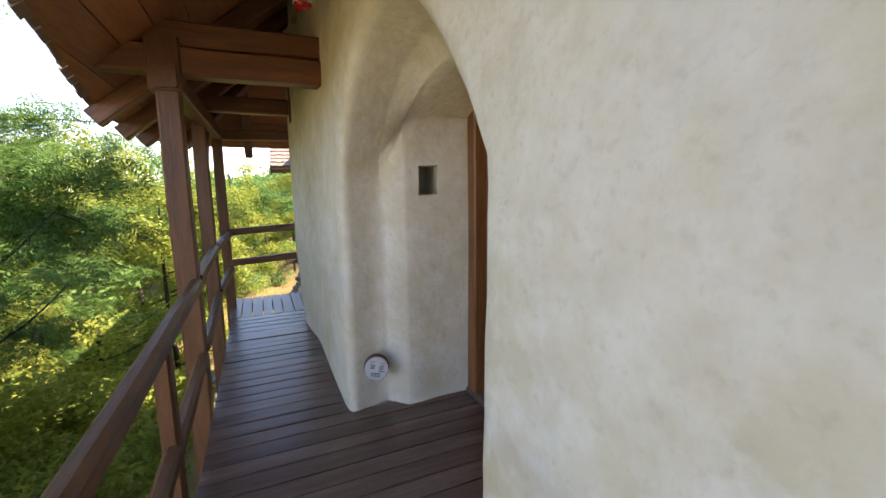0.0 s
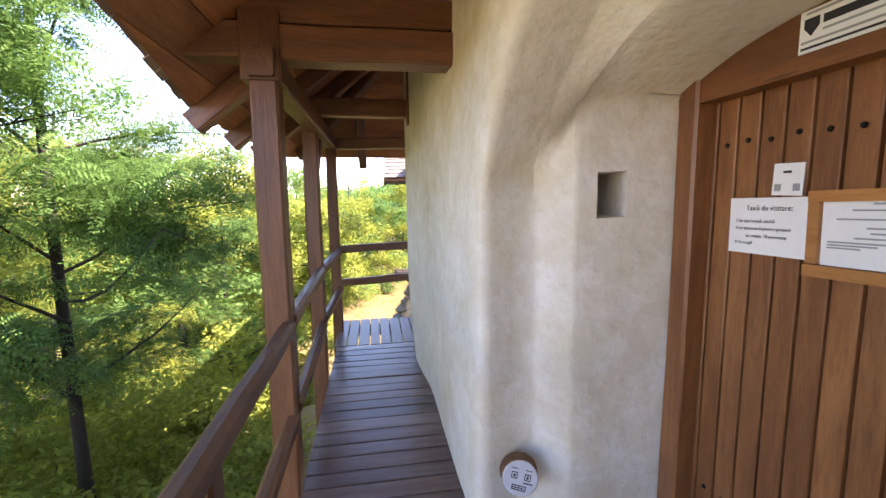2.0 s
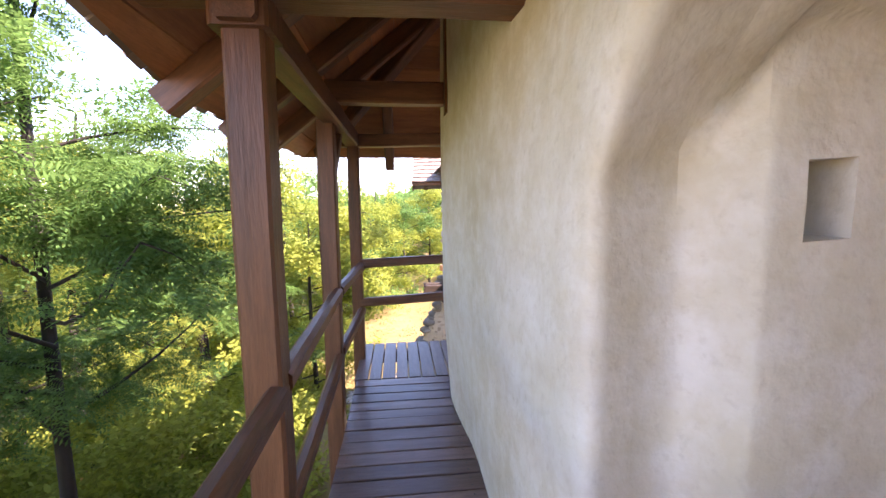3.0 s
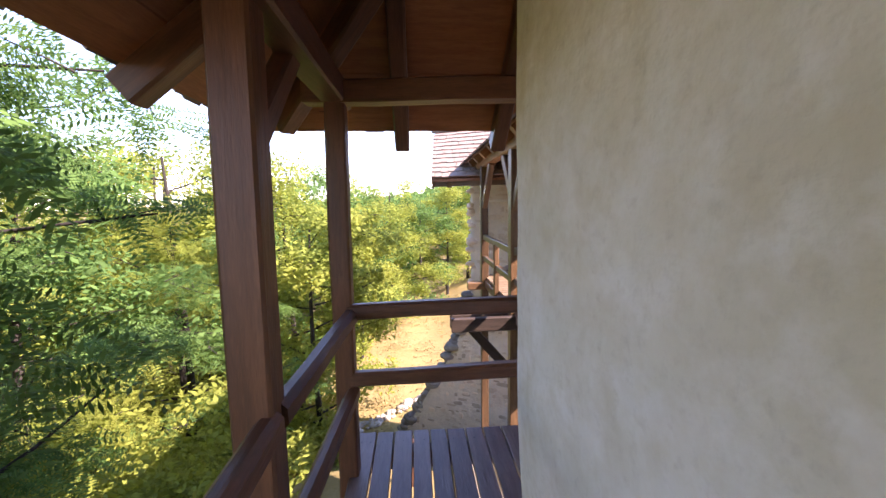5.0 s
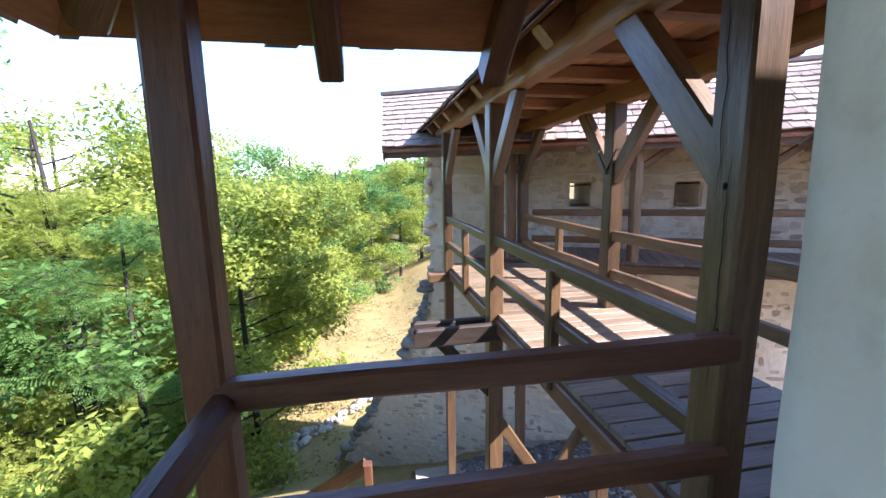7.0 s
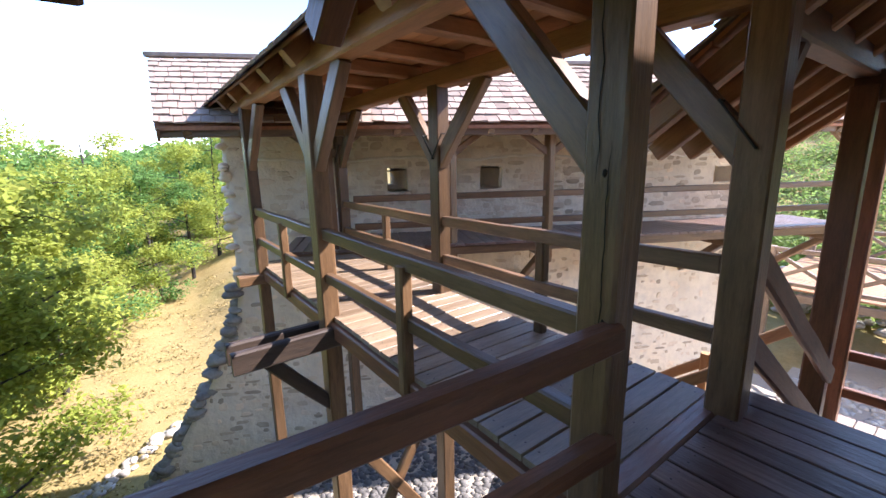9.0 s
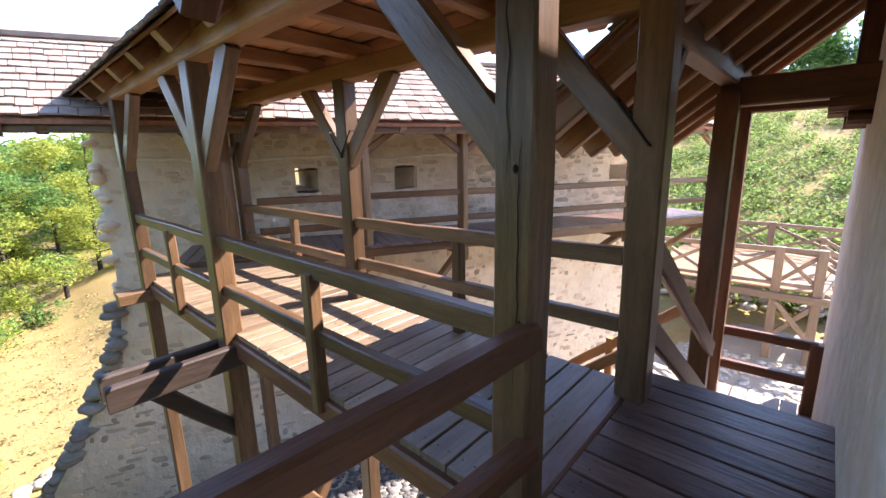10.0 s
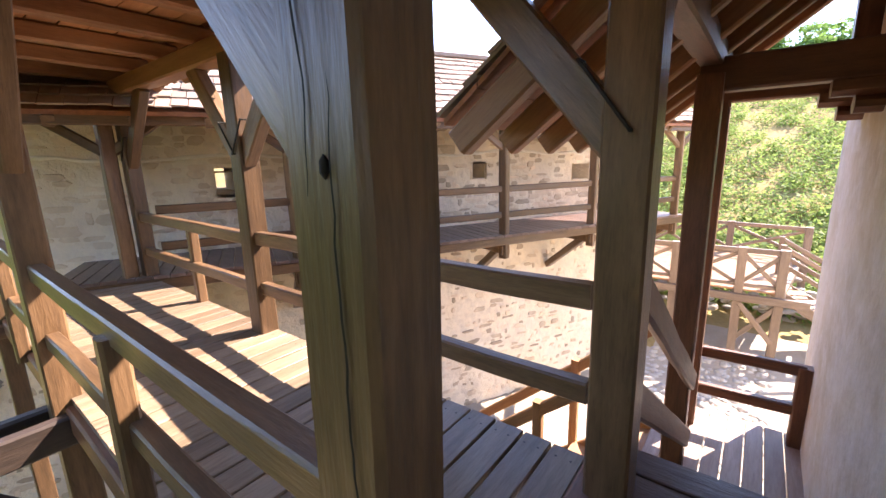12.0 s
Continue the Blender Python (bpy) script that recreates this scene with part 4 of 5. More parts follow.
def shingle_field(parent, quad, rows, width, limit=0, name="shingle"):
    """Courses of shingles over a quad: eave start, eave end, ridge end, ridge start."""
    e0, e1, r1, r0 = [Vector(p) for p in quad]
    nrm = (e1 - e0).cross(r0 - e0).normalized()
    if nrm.z < 0:
        nrm = -nrm
    vs, fs, count = [], [], 0
    for r in range(rows):
        f0, f1 = r / rows, min(1.0, (r + 1.45) / rows)
        a0, a1 = e0.lerp(r0, f0), e1.lerp(r1, f0)
        b0, b1 = e0.lerp(r0, f1), e1.lerp(r1, f1)
        n = max(1, int((a1 - a0).length / width))
        off = random.random() * 0.8
        k = -off
        while k < n:
            w = random.uniform(0.75, 1.2)
            s0, s1 = max(0.0, k / n), min(1.0, (k + w) / n - 0.004 / width / n * 2)
            k += w
            if s1 - s0 < 0.1 / n:
                continue
            dz = random.uniform(0.0, 0.012)
            drop = random.uniform(-0.02, 0.015)
            d = (a0 - b0).normalized() * drop
            p = [a0.lerp(a1, s0) + d, a0.lerp(a1, s1) + d, b0.lerp(b1, s1), b0.lerp(b1, s0)]
            lo = [p[0] + nrm * (0.014 + dz), p[1] + nrm * (0.014 + dz), p[2] + nrm * 0.001, p[3] + nrm * 0.001]
            hi = [p[0] + nrm * (0.032 + dz), p[1] + nrm * (0.032 + random.uniform(0, 0.012)), p[2] + nrm * 0.012, p[3] + nrm * 0.012]
            verts = [tuple(v) for v in lo + hi]
            faces = [(3, 2, 1, 0), (4, 5, 6, 7), (0, 1, 5, 4), (1, 2, 6, 5), (2, 3, 7, 6), (3, 0, 4, 7)]
            if count < limit:
                o = raw(name, [tuple(Vector(v) - parent.location) for v in verts], faces, SHINGLE, parent)
                count += 1
            else:
                m = len(vs)
                vs += [tuple(Vector(v) - parent.location) for v in verts]
                fs += [tuple(i + m for i in f) for f in faces]
    if vs:
        tagged(raw("shingles", vs, fs, SHINGLE, parent), kind="stuff")


shingle_field(wroof, [ROOF_Q[0][0], wp(2.2, 1.42, 2.04), wp(2.2, -0.3, 3.12), ROOF_Q[0][3]], 11, 0.16, 300)
shingle_field(wroof, [wp(2.2, 1.42, 2.04), ROOF_Q[0][1], ROOF_Q[0][2], wp(2.2, -0.3, 3.12)], 11, 0.16)
# boards lying over the footbridge joists
for i in range(7):
    v0, v1 = 0.02 + 0.15 * i, 0.02 + 0.15 * (i + 1) - 0.008
    board(broof, [(bx(5.7, v0), 5.7, 2.428), (bx(11.0, v0), 11.0, 2.428), (bx(11.0, v1), 11.0, 2.428), (bx(5.7, v1), 5.7, 2.428)], random.uniform(0, 0.004), 0.022, CEILING_BOARD, "ceiling_board")
# footbridge: both slopes
for s in (-1, 1):
    v0 = 0.54 + s * 0.84
    shingle_field(broof, [(bx(5.6, v0), 5.6, 2.27), (bx(11.55, v0), 11.55, 2.27), (bx(11.55, 0.54), 11.55, 3.04), (bx(5.6, 0.54), 5.6, 3.04)], 8, 0.13)
# gallery hip and lean-to: the lowest courses
z0 = EZ + RL + 0.03
shingle_field(roof, [(EX - 0.04 + 1.1, -4, z0 - 0.03 + SL * 1.1), (EX - 0.04, 3.9, z0 - 0.03), (EX + 2.05, 3.9, z0 + SL * 2.05), (EX + 2.05, -4, z0 + SL * 2.05)], 15, 0.13)
shingle_field(roof, [(EX - 0.04, 3.9, z0 - 0.03), (EX - 0.04, EY + 0.03, z0 - 0.03), (EX + 2.05, EY - 2.05, z0 + SL * 2.05), (EX + 2.05, 3.9, z0 + SL * 2.05)], 15, 0.13)
shingle_field(roof, [(EX - 0.02, EY + 0.04, z0 - 0.03), (valley(0), EY + 0.04, z0 - 0.03), (2.3, EY - 1.53, z0 + SL * 1.53), (EX + 1.53, EY - 1.53, z0 + SL * 1.53)], 11, 0.13)
shingle_field(sroof, [(2.25, 6.53, 1.69), (5.05, 6.53, 1.69), (5.05, 4.3, 1.69 + 2.23 * 0.78), (2.25, 4.3, 1.69 + 2.23 * 0.78)], 16, 0.13)

# ---- stones of the curtain wall ----


def stone_mesh(s, z, w, h, rng):
    """A flat, roughly squared wall stone with an uneven outline."""
    n = 10
    ring0, ring1, ring2 = [], [], []
    proud = rng.uniform(0.003, 0.016)
    tilt = rng.uniform(-0.12, 0.12)
    skew = [rng.uniform(0.8, 1.1) for _ in range(4)]
    for k in range(n):
        a = 2 * math.pi * (k + 0.5) / n + rng.uniform(-0.2, 0.2)
        ca, sa = math.cos(a), math.sin(a)
        q = 1 / max(abs(ca), abs(sa)) ** 0.9
        j = rng.uniform(0.9, 1.06) * skew[int(a / (math.pi / 2)) % 4]
        u, v = ca * q * w / 2 * j, sa * q * h / 2 * j
        v += tilt * u * h / w
        ring0.append((s + u, z + v, -0.03))
        ring1.append((s + u * 0.97, z + v * 0.94, proud * rng.uniform(0.3, 0.9)))
        ring2.append((s + u * 0.75, z + v * 0.7, proud * rng.uniform(0.8, 1.3)))
    vs = ring0 + ring1 + ring2
    fs = [(k, (k + 1) % n, n + (k + 1) % n, n + k) for k in range(n)] + [(n + k, n + (k + 1) % n, 2 * n + (k + 1) % n, 2 * n + k) for k in range(n)] + [tuple(range(2 * n, 3 * n))]
    return [wp(a, 0.02 * max(0, -b) + noise.noise(Vector(wp(a, 0, b)) * 2.3) * 0.05 + c, b) for a, b, c in vs], fs


rng = random.Random(9)
vs, fs, single = [], [], 0
z = -4.3
while z < 2.1:
    h = rng.uniform(0.05, 0.15) * (0.85 if z < 0.35 else 1.0)
    s = -2.0 + rng.random() * 0.3
    while s < 9.5:
        w = rng.uniform(0.09, 0.2) if rng.random() < 0.4 else rng.uniform(0.2, 0.42)
        edge = -(0.12 * max(0, -z - 0.2) + 0.32 * max(0.0, -z - 0.7) ** 1.25)
        cs, cz = s + w / 2, z + h / 2
        hole = any(a - w * 0.45 < cs < b + w * 0.45 and c - h * 0.45 < cz < d + h * 0.45 for a, b, c, d in HOLES)
        band = abs(cz - 1.63 - 0.03 * math.sin(cs * 3)) < 0.05
        if s > edge + 0.02 and not hole and not band and rng.random() < (0.5 if cz < 0.35 else 0.55 if cs < 2.1 and cz < 1.6 else 0.84):
            k = rng.uniform(0.45, 0.85) if cz < 0.35 else 1.0
            v, f = stone_mesh(cs + rng.uniform(-0.03, 0.03), cz + rng.uniform(-0.045, 0.045), w * k * rng.uniform(0.62, 1.04), h * rng.uniform(0.55, 1.15), rng)
            if 0 < cs < 5.2 and -0.3 < cz < 2.1 and single < 300:
                raw("stone", v, f, STONE, curtain)
                single += 1
            else:
                m = len(vs)
                vs += v
                fs += [tuple(i + m for i in q) for q in f]
        s += w
    z += h
tagged(raw("stones", vs, fs, STONE, curtain), kind="stuff")
# pale ragged mortar band along the wall
bm = bmesh.new()
prev = None
for i in range(130):
    s = 0.25 + 9.1 * i / 129
    z = 1.63 + 0.03 * math.sin(s * 3) + 0.025 * noise.noise(Vector((s * 4, 0, 0)))
    w = 0.022 + 0.014 * noise.noise(Vector((s * 6, 3, 0)))
    k = noise.noise(Vector(wp(s, 0, z)) * 2.3) * 0.05
    ring = [bm.verts.new(wp(s, k + o, z + dz * w)) for o, dz in ((-0.02, -1.2), (0.02, -0.8), (0.03, 0), (0.02, 0.8), (-0.02, 1.2))]
    if prev:
        for a in range(4):
            bm.faces.new((prev[a], ring[a], ring[a + 1], prev[a + 1]))
    prev = ring
bmesh.ops.recalc_face_normals(bm, faces=bm.faces)
part("mortar_band", bm, material("pale_mortar", (0.74, 0.68, 0.58), 0.95, [(9, (0.62, 0.55, 0.44), 0.6, 0.4, 0.7)], [(30, 0.6, 0.01)], spec=0.15), curtain, "pale mortar band", soft=True)
# loopholes: splayed dark openings cut into the face
for a, b, c, d in HOLES:
    bm = bmesh.new()
    o = [bm.verts.new(wp(x, 0.035, y)) for x, y in ((a, c), (b, c), (b, d), (a, d))]
    i2 = [bm.verts.new(wp(x, -0.92, y)) for x, y in ((a - 0.02, c + 0.05), (a + 0.10, c + 0.05), (a + 0.10, d - 0.04), (a - 0.02, d - 0.04))]
    for k in range(4):
        bm.faces.new((o[k], o[(k + 1) % 4], i2[(k + 1) % 4], i2[k]))
    bmesh.ops.recalc_face_normals(bm, faces=bm.faces)
    part("loophole_reveal", bm, MORTAR, curtain)


FIELDSTONE = material("field_stone", (0.27, 0.245, 0.21), 0.9, [(5, (0.17, 0.155, 0.135), 0.7, 0.4, 0.7), (24, (0.35, 0.33, 0.29), 0.5, 0.45, 0.7)], [(18, 0.6, 0.02), (60, 0.4, 0.005)], random_value=0.25, spec=0.2)


def boulder(parent, p, r, mat, name="stone", rng=rng):
    bm = bmesh.new()
    bmesh.ops.create_icosphere(bm, subdivisions=2, radius=1)
    o = Vector((rng.random() * 50, rng.random() * 50, rng.random() * 50))
    sc = Vector((r * rng.uniform(0.8, 1.3), r * rng.uniform(0.8, 1.3), r * rng.uniform(0.4, 0.75)))
    for v in bm.verts:
        k = 1 + 0.28 * noise.noise(v.co * 1.3 + o)
        v.co = Vector((v.co.x * sc.x, v.co.y * sc.y, v.co.z * sc.z)) * k
    bm.transform(Matrix.Translation(p) @ Matrix.Rotation(rng.random() * 6, 4, "Z"))
    return part(name, bm, mat, parent, soft=True)


for i in range(290):
    z = rng.uniform(-4.3, 2.05)
    edge = -(0.12 * max(0, -z - 0.2) + 0.32 * max(0.0, -z - 0.7) ** 1.25)
    boulder(curtain, wp(edge + rng.uniform(-0.02, 0.07) - (0.06 if z < -0.3 else 0.0), rng.uniform(-0.75, 0.06), z), rng.uniform(0.06, 0.105) * (1.65 if z < -0.3 else 1.0), STONE if z > -0.3 else FIELDSTONE)


# ---- courtyard below the footbridge ----
COBBLE = material("cobble", (0.10, 0.095, 0.09), 0.85, [(9, (0.13, 0.125, 0.115), 0.7, 0.4, 0.7)], [(30, 0.5, 0.008)], island=0.35)
PALE = material("pale_rubble", (0.33, 0.30, 0.26), 0.9, [(6, (0.38, 0.35, 0.3), 0.7, 0.4, 0.7)], [(20, 0.6, 0.02)], random_value=0.2)
EARTH = material("courtyard_earth", (0.37, 0.315, 0.245), 0.95, [(1.5, (0.29, 0.245, 0.18), 0.7, 0.4, 0.7), (20, (0.28, 0.25, 0.21), 0.6, 0.45, 0.7)], [(30, 0.7, 0.02)])
k = 60
vs = [(0.6 + 12.0 * i / k, 2.6 + 9.8 * j / k, ground_z(0.6 + 12.0 * i / k, 2.6 + 9.8 * j / k) + 0.07) for i in range(k + 1) for j in range(k + 1)]
fs = [(i * (k + 1) + j, (i + 1) * (k + 1) + j, (i + 1) * (k + 1) + j + 1, i * (k + 1) + j + 1) for i in range(k) for j in range(k)
      if (Vector((0.6 + 12.0 * (i + 0.5) / k, 2.6 + 9.8 * (j + 0.5) / k, 0)) - W0).dot(WN) > 0.02]
yard = tagged(raw("ground_courtyard", vs, fs, EARTH, soft=True), "trodden stony earth of the courtyard", "ground", kind="structure")


def pebble_bed(name, label, n, area, size, mat, seed):
    rg = np.random.default_rng(seed)
    ico = bmesh.new()
    bmesh.ops.create_icosphere(ico, subdivisions=1, radius=1)
    bv = np.array([v.co[:] for v in ico.verts])
    bf = np.array([[v.index for v in f.verts] for f in ico.faces])
    ico.free()
    vs, fs, made = [], [], 0
    while made < n:
        x, y = rg.uniform(area[0], area[1]), rg.uniform(area[2], area[3])
        if (Vector((x, y, 0)) - W0).dot(WN) < 0.1 and y < 12.5:
            made += 1
            continue
        s = size * rg.uniform(0.5, 1.3) * np.array([1, rg.uniform(0.7, 1.2), 0.55])
        a = rg.uniform(0, 6.28)
        v = bv * (1 + 0.15 * rg.normal(size=(len(bv), 1))) * s
        v = np.stack([v[:, 0] * math.cos(a) - v[:, 1] * math.sin(a), v[:, 0] * math.sin(a) + v[:, 1] * math.cos(a), v[:, 2]], 1) + np.array([x, y, ground_z(x, y) + 0.06])
        fs.append(bf + len(bv) * len(vs))
        vs.append(v)
        made += 1
    return tagged(raw(name, np.concatenate(vs).tolist(), np.concatenate(fs).tolist(), mat, soft=True), label, "stones", kind="stuff")


pebble_bed("cobbles", "grey rounded cobbles bedded in the courtyard", 4200, (1.3, 4.6, 7.0, 10.8), 0.055, COBBLE, 3)
pebble_bed("rubble_heap", "pale rubble stones lying in the sun", 420, (6.4, 11.0, 4.8, 7.0), 0.09, PALE, 4)
row = thing("stone_row", "low row of pale field stones in the dry grass", "stones", (-1, 13, -4.3))
for i in range(64):
    x = -2.3 + 2.5 * i / 63 + rng.uniform(-0.1, 0.1)
    y = 14.4 + 0.75 * (x + 1.0) + rng.uniform(-0.25, 0.25)
    boulder(row, (x, y, ground_z(x, y) + 0.04), rng.uniform(0.06, 0.13), PALE)
stake = thing("timber_prop", "short reddish timber prop with a slanting plank at the ruined footing", "post", (-0.25, 10.3, -3))
timber("prop", (-0.1, 9.9, -3.2), (-0.1, 9.9, -2.2), 0.12, 0.12, stake)
timber("plank", (-0.1, 9.95, -2.25), (-0.95, 10.4, -3.0), 0.04, 0.2, stake)
# railings of the steps that go down to the courtyard
steps = thing("courtyard_steps", "timber steps with pale sunlit handrails down to the courtyard", "stairs", (4.3, 7, -2.9))
SUNWOOD = wood("pale_timber", (0.36, 0.19, 0.08), (0.22, 0.10, 0.04), (0.45, 0.26, 0.12), 1, 0.6, 0.15)
for x in (3.75, 4.65):
    timber("handrail", (x, 6.0, 0.05), (x, 8.3, -1.95), 0.07, 0.1, steps, mat=SUNWOOD)
    timber("stringer", (x, 5.95, -0.95), (x, 8.4, -2.95), 0.06, 0.2, steps, mat=SUNWOOD)
    for y, z in ((6.7, -1.45), (8.2, -2.85)):
        timber("newel", (x, y, z), (x, y, z + 0.98), 0.08, 0.08, steps, mat=SUNWOOD)
for i in range(9):
    y, z = 6.05 + 0.26 * i, LOW - 0.2 - 0.215 * i
    timber("tread", (3.75, y, z), (4.65, y, z), 0.25, 0.04, steps, mat=SUNWOOD)

# ---- timber viewing platform with crossed railings ----
plat = thing("viewing_platform", "pale timber platform on tall legs with crossed-brace railings", "platform", (12, 6, -3))
P2 = [(11.1, 7.9), (11.1, 6.75), (11.1, 5.55), (11.1, 4.87)]
FAR = [(15.0, 8.0), (15.0, 5.95), (14.6, 4.3)]


def cross_rail(a, b, z0, z1):
    (xa, ya), (xb, yb) = a, b
    timber("top_rail", (xa, ya, z1), (xb, yb, z1), 0.09, 0.1, plat)
    timber("bottom_rail", (xa, ya, z0 + 0.1), (xb, yb, z0 + 0.1), 0.07, 0.08, plat)
    n = max(1, round(math.hypot(xb - xa, yb - ya) / 1.3))
    for i in range(n):
        p = [(xa + (xb - xa) * f / n, ya + (yb - ya) * f / n) for f in (i, i + 1)]
        timber("cross_brace", (*p[0], z0 + 0.12), (*p[1], z1 - 0.03), 0.05, 0.08, plat)
        timber("cross_brace", (p[0][0] + 0.02, p[0][1] + 0.03, z1 - 0.03), (p[1][0] + 0.02, p[1][1] + 0.03, z0 + 0.12), 0.05, 0.08, plat)


STOCK = [wood("weathered_pale_timber", (0.21, 0.145, 0.098), (0.125, 0.085, 0.058), (0.28, 0.205, 0.145), 0, 0.6, 0.2)]
PZ = -1.25
for x, y in P2 + FAR:
    timber("leg", (x, y, ground_z(x, y) - 0.1), (x, y, -0.36), 0.16, 0.16, plat)
for a, b in list(zip(P2, P2[1:])) + list(zip(FAR, FAR[1:])):
    cross_rail(a, b, PZ, -0.42)
timber("beam", (11.0, 8.1, PZ - 0.15), (11.0, 4.4, PZ - 0.15), 0.12, 0.16, plat)
timber("beam", (11.2, 4.85, PZ - 0.12), (14.8, 4.4, PZ - 0.12), 0.12, 0.16, plat)
timber("cross_brace", (11.08, 5.5, -2.3), (11.08, 4.9, -1.55), 0.07, 0.1, plat)
timber("cross_brace", (11.04, 5.5, -1.55), (11.04, 4.9, -2.3), 0.07, 0.1, plat)
for i in range(28):
    x = 11.1 + 0.145 * i
    timber("plank", (x, 4.9 - 0.12 * max(0.0, x - 11.2), PZ), (x, 8.1, PZ), 0.138, 0.035, plat, mat=SUNWOOD, wob=0.001)
# flight going on down to the south
for i in range(8):
    timber("tread", (11.75, 4.75 - 0.28 * i, PZ - 0.17 * (i + 1)), (12.8, 4.75 - 0.28 * i, PZ - 0.17 * (i + 1)), 0.27, 0.04, plat, mat=SUNWOOD)
for x in (11.72, 12.83):
    timber("stringer", (x, 4.95, PZ - 0.12), (x, 2.5, PZ - 1.6), 0.06, 0.2, plat)
    for h in (0.85, 0.5):
        timber("handrail", (x, 4.9, PZ + h), (x, 2.5, PZ + h - 1.48), 0.07, 0.09, plat)
    timber("newel", (x, 3.6, -2.9), (x, 3.6, -1.15), 0.09, 0.09, plat)
    timber("newel", (x, 4.88, PZ), (x, 4.88, -0.36), 0.1, 0.1, plat)
STOCK = TIMBER
bank = thing("retaining_wall", "low stone retaining wall of the bank in sunlight", "wall", (14, 6, -3))
for i in range(130):
    y = rng.uniform(3.6, 8.8)
    x = 14.2 + rng.uniform(-0.3, 0.3)
    boulder(bank, (x, y, ground_z(x, y) + rng.uniform(0, 1.3)), rng.uniform(0.10, 0.2), PALE)


# ---- trees and thickets ----
def pinnate(rng2, p, length, pairs):
    """Leaflet quads of feathered leaves at the places p, each along its own drooping stem."""
    n = len(p)
    d = rng2.normal(size=(n, 3))
    d[:, 2] = d[:, 2] * 0.35 - 0.15
    d /= np.linalg.norm(d, axis=1)[:, None]
    up = rng2.normal(size=(n, 3)) * 0.45 + np.array([0, 0, 1.0])
    side = np.cross(d, up)
    side /= np.linalg.norm(side, axis=1)[:, None]
    ln = (length * (0.7 + 0.6 * rng2.random(n)))[:, None]
    out = []
    for k in range(pairs):
        f = (k + 0.6) / pairs
        c = p + d * ln * f - np.array([0, 0, 1.0]) * (ln * 0.25 * f * f)
        for s in (-1, 1):
            a = side * s * ln * 0.26 * (1 - 0.35 * abs(2 * f - 0.9)) + d * ln * 0.05 - np.array([0, 0, 1.0]) * ln * 0.05 * rng2.random((n, 1))
            b = d * ln * (0.30 / pairs)
            out.append(np.stack([c, c + a * 0.55 + b, c + a, c + a * 0.5 - b], 1))
    return np.concatenate(out).reshape(-1, 3)


def crown_mesh(name, centres, leaves, size, mat, parent, seed, feather=0):
    """Leaves round clump centres (x, y, z, radius), thin towards the clump's middle."""
    r2 = np.random.default_rng(seed)
    c = np.array(centres)
    w = c[:, 3] ** 2
    idx = r2.choice(len(c), leaves, p=w / w.sum())
    d = r2.normal(size=(leaves, 3))
    d /= np.linalg.norm(d, axis=1)[:, None]
    r = r2.random(leaves) ** 0.5
    p = c[idx, :3] + d * (r * c[idx, 3])[:, None] * np.array([1, 1, 0.3 if feather else 0.75])
    if feather:
        v = pinnate(r2, p, size, feather)
    else:
        a = r2.normal(size=(leaves, 3))
        a[:, 2] *= 0.5
        a /= np.linalg.norm(a, axis=1)[:, None]
        nrm = r2.normal(size=(leaves, 3)) * 0.6 + np.array([0.1, -0.2, 1.0])
        b = np.cross(nrm, a)
        b /= np.linalg.norm(b, axis=1)[:, None] + 1e-9
        s = (size * (0.6 + 0.8 * r2.random(leaves)))[:, None]
        v = np.stack([p - a * s, p + b * s * 0.45, p + a * s, p - b * s * 0.45], 1).reshape(-1, 3)
    k = len(v) // 4
    me = bpy.data.meshes.new(name)
    me.vertices.add(k * 4)
    me.vertices.foreach_set("co", v.ravel())
    me.loops.add(k * 4)
    me.loops.foreach_set("vertex_index", np.arange(k * 4))
    me.polygons.add(k)
    me.polygons.foreach_set("loop_start", np.arange(k) * 4)
    me.update(calc_edges=True)
    me.materials.append(mat)
    ob = new(name, me)
    ob.parent = parent
    return ob


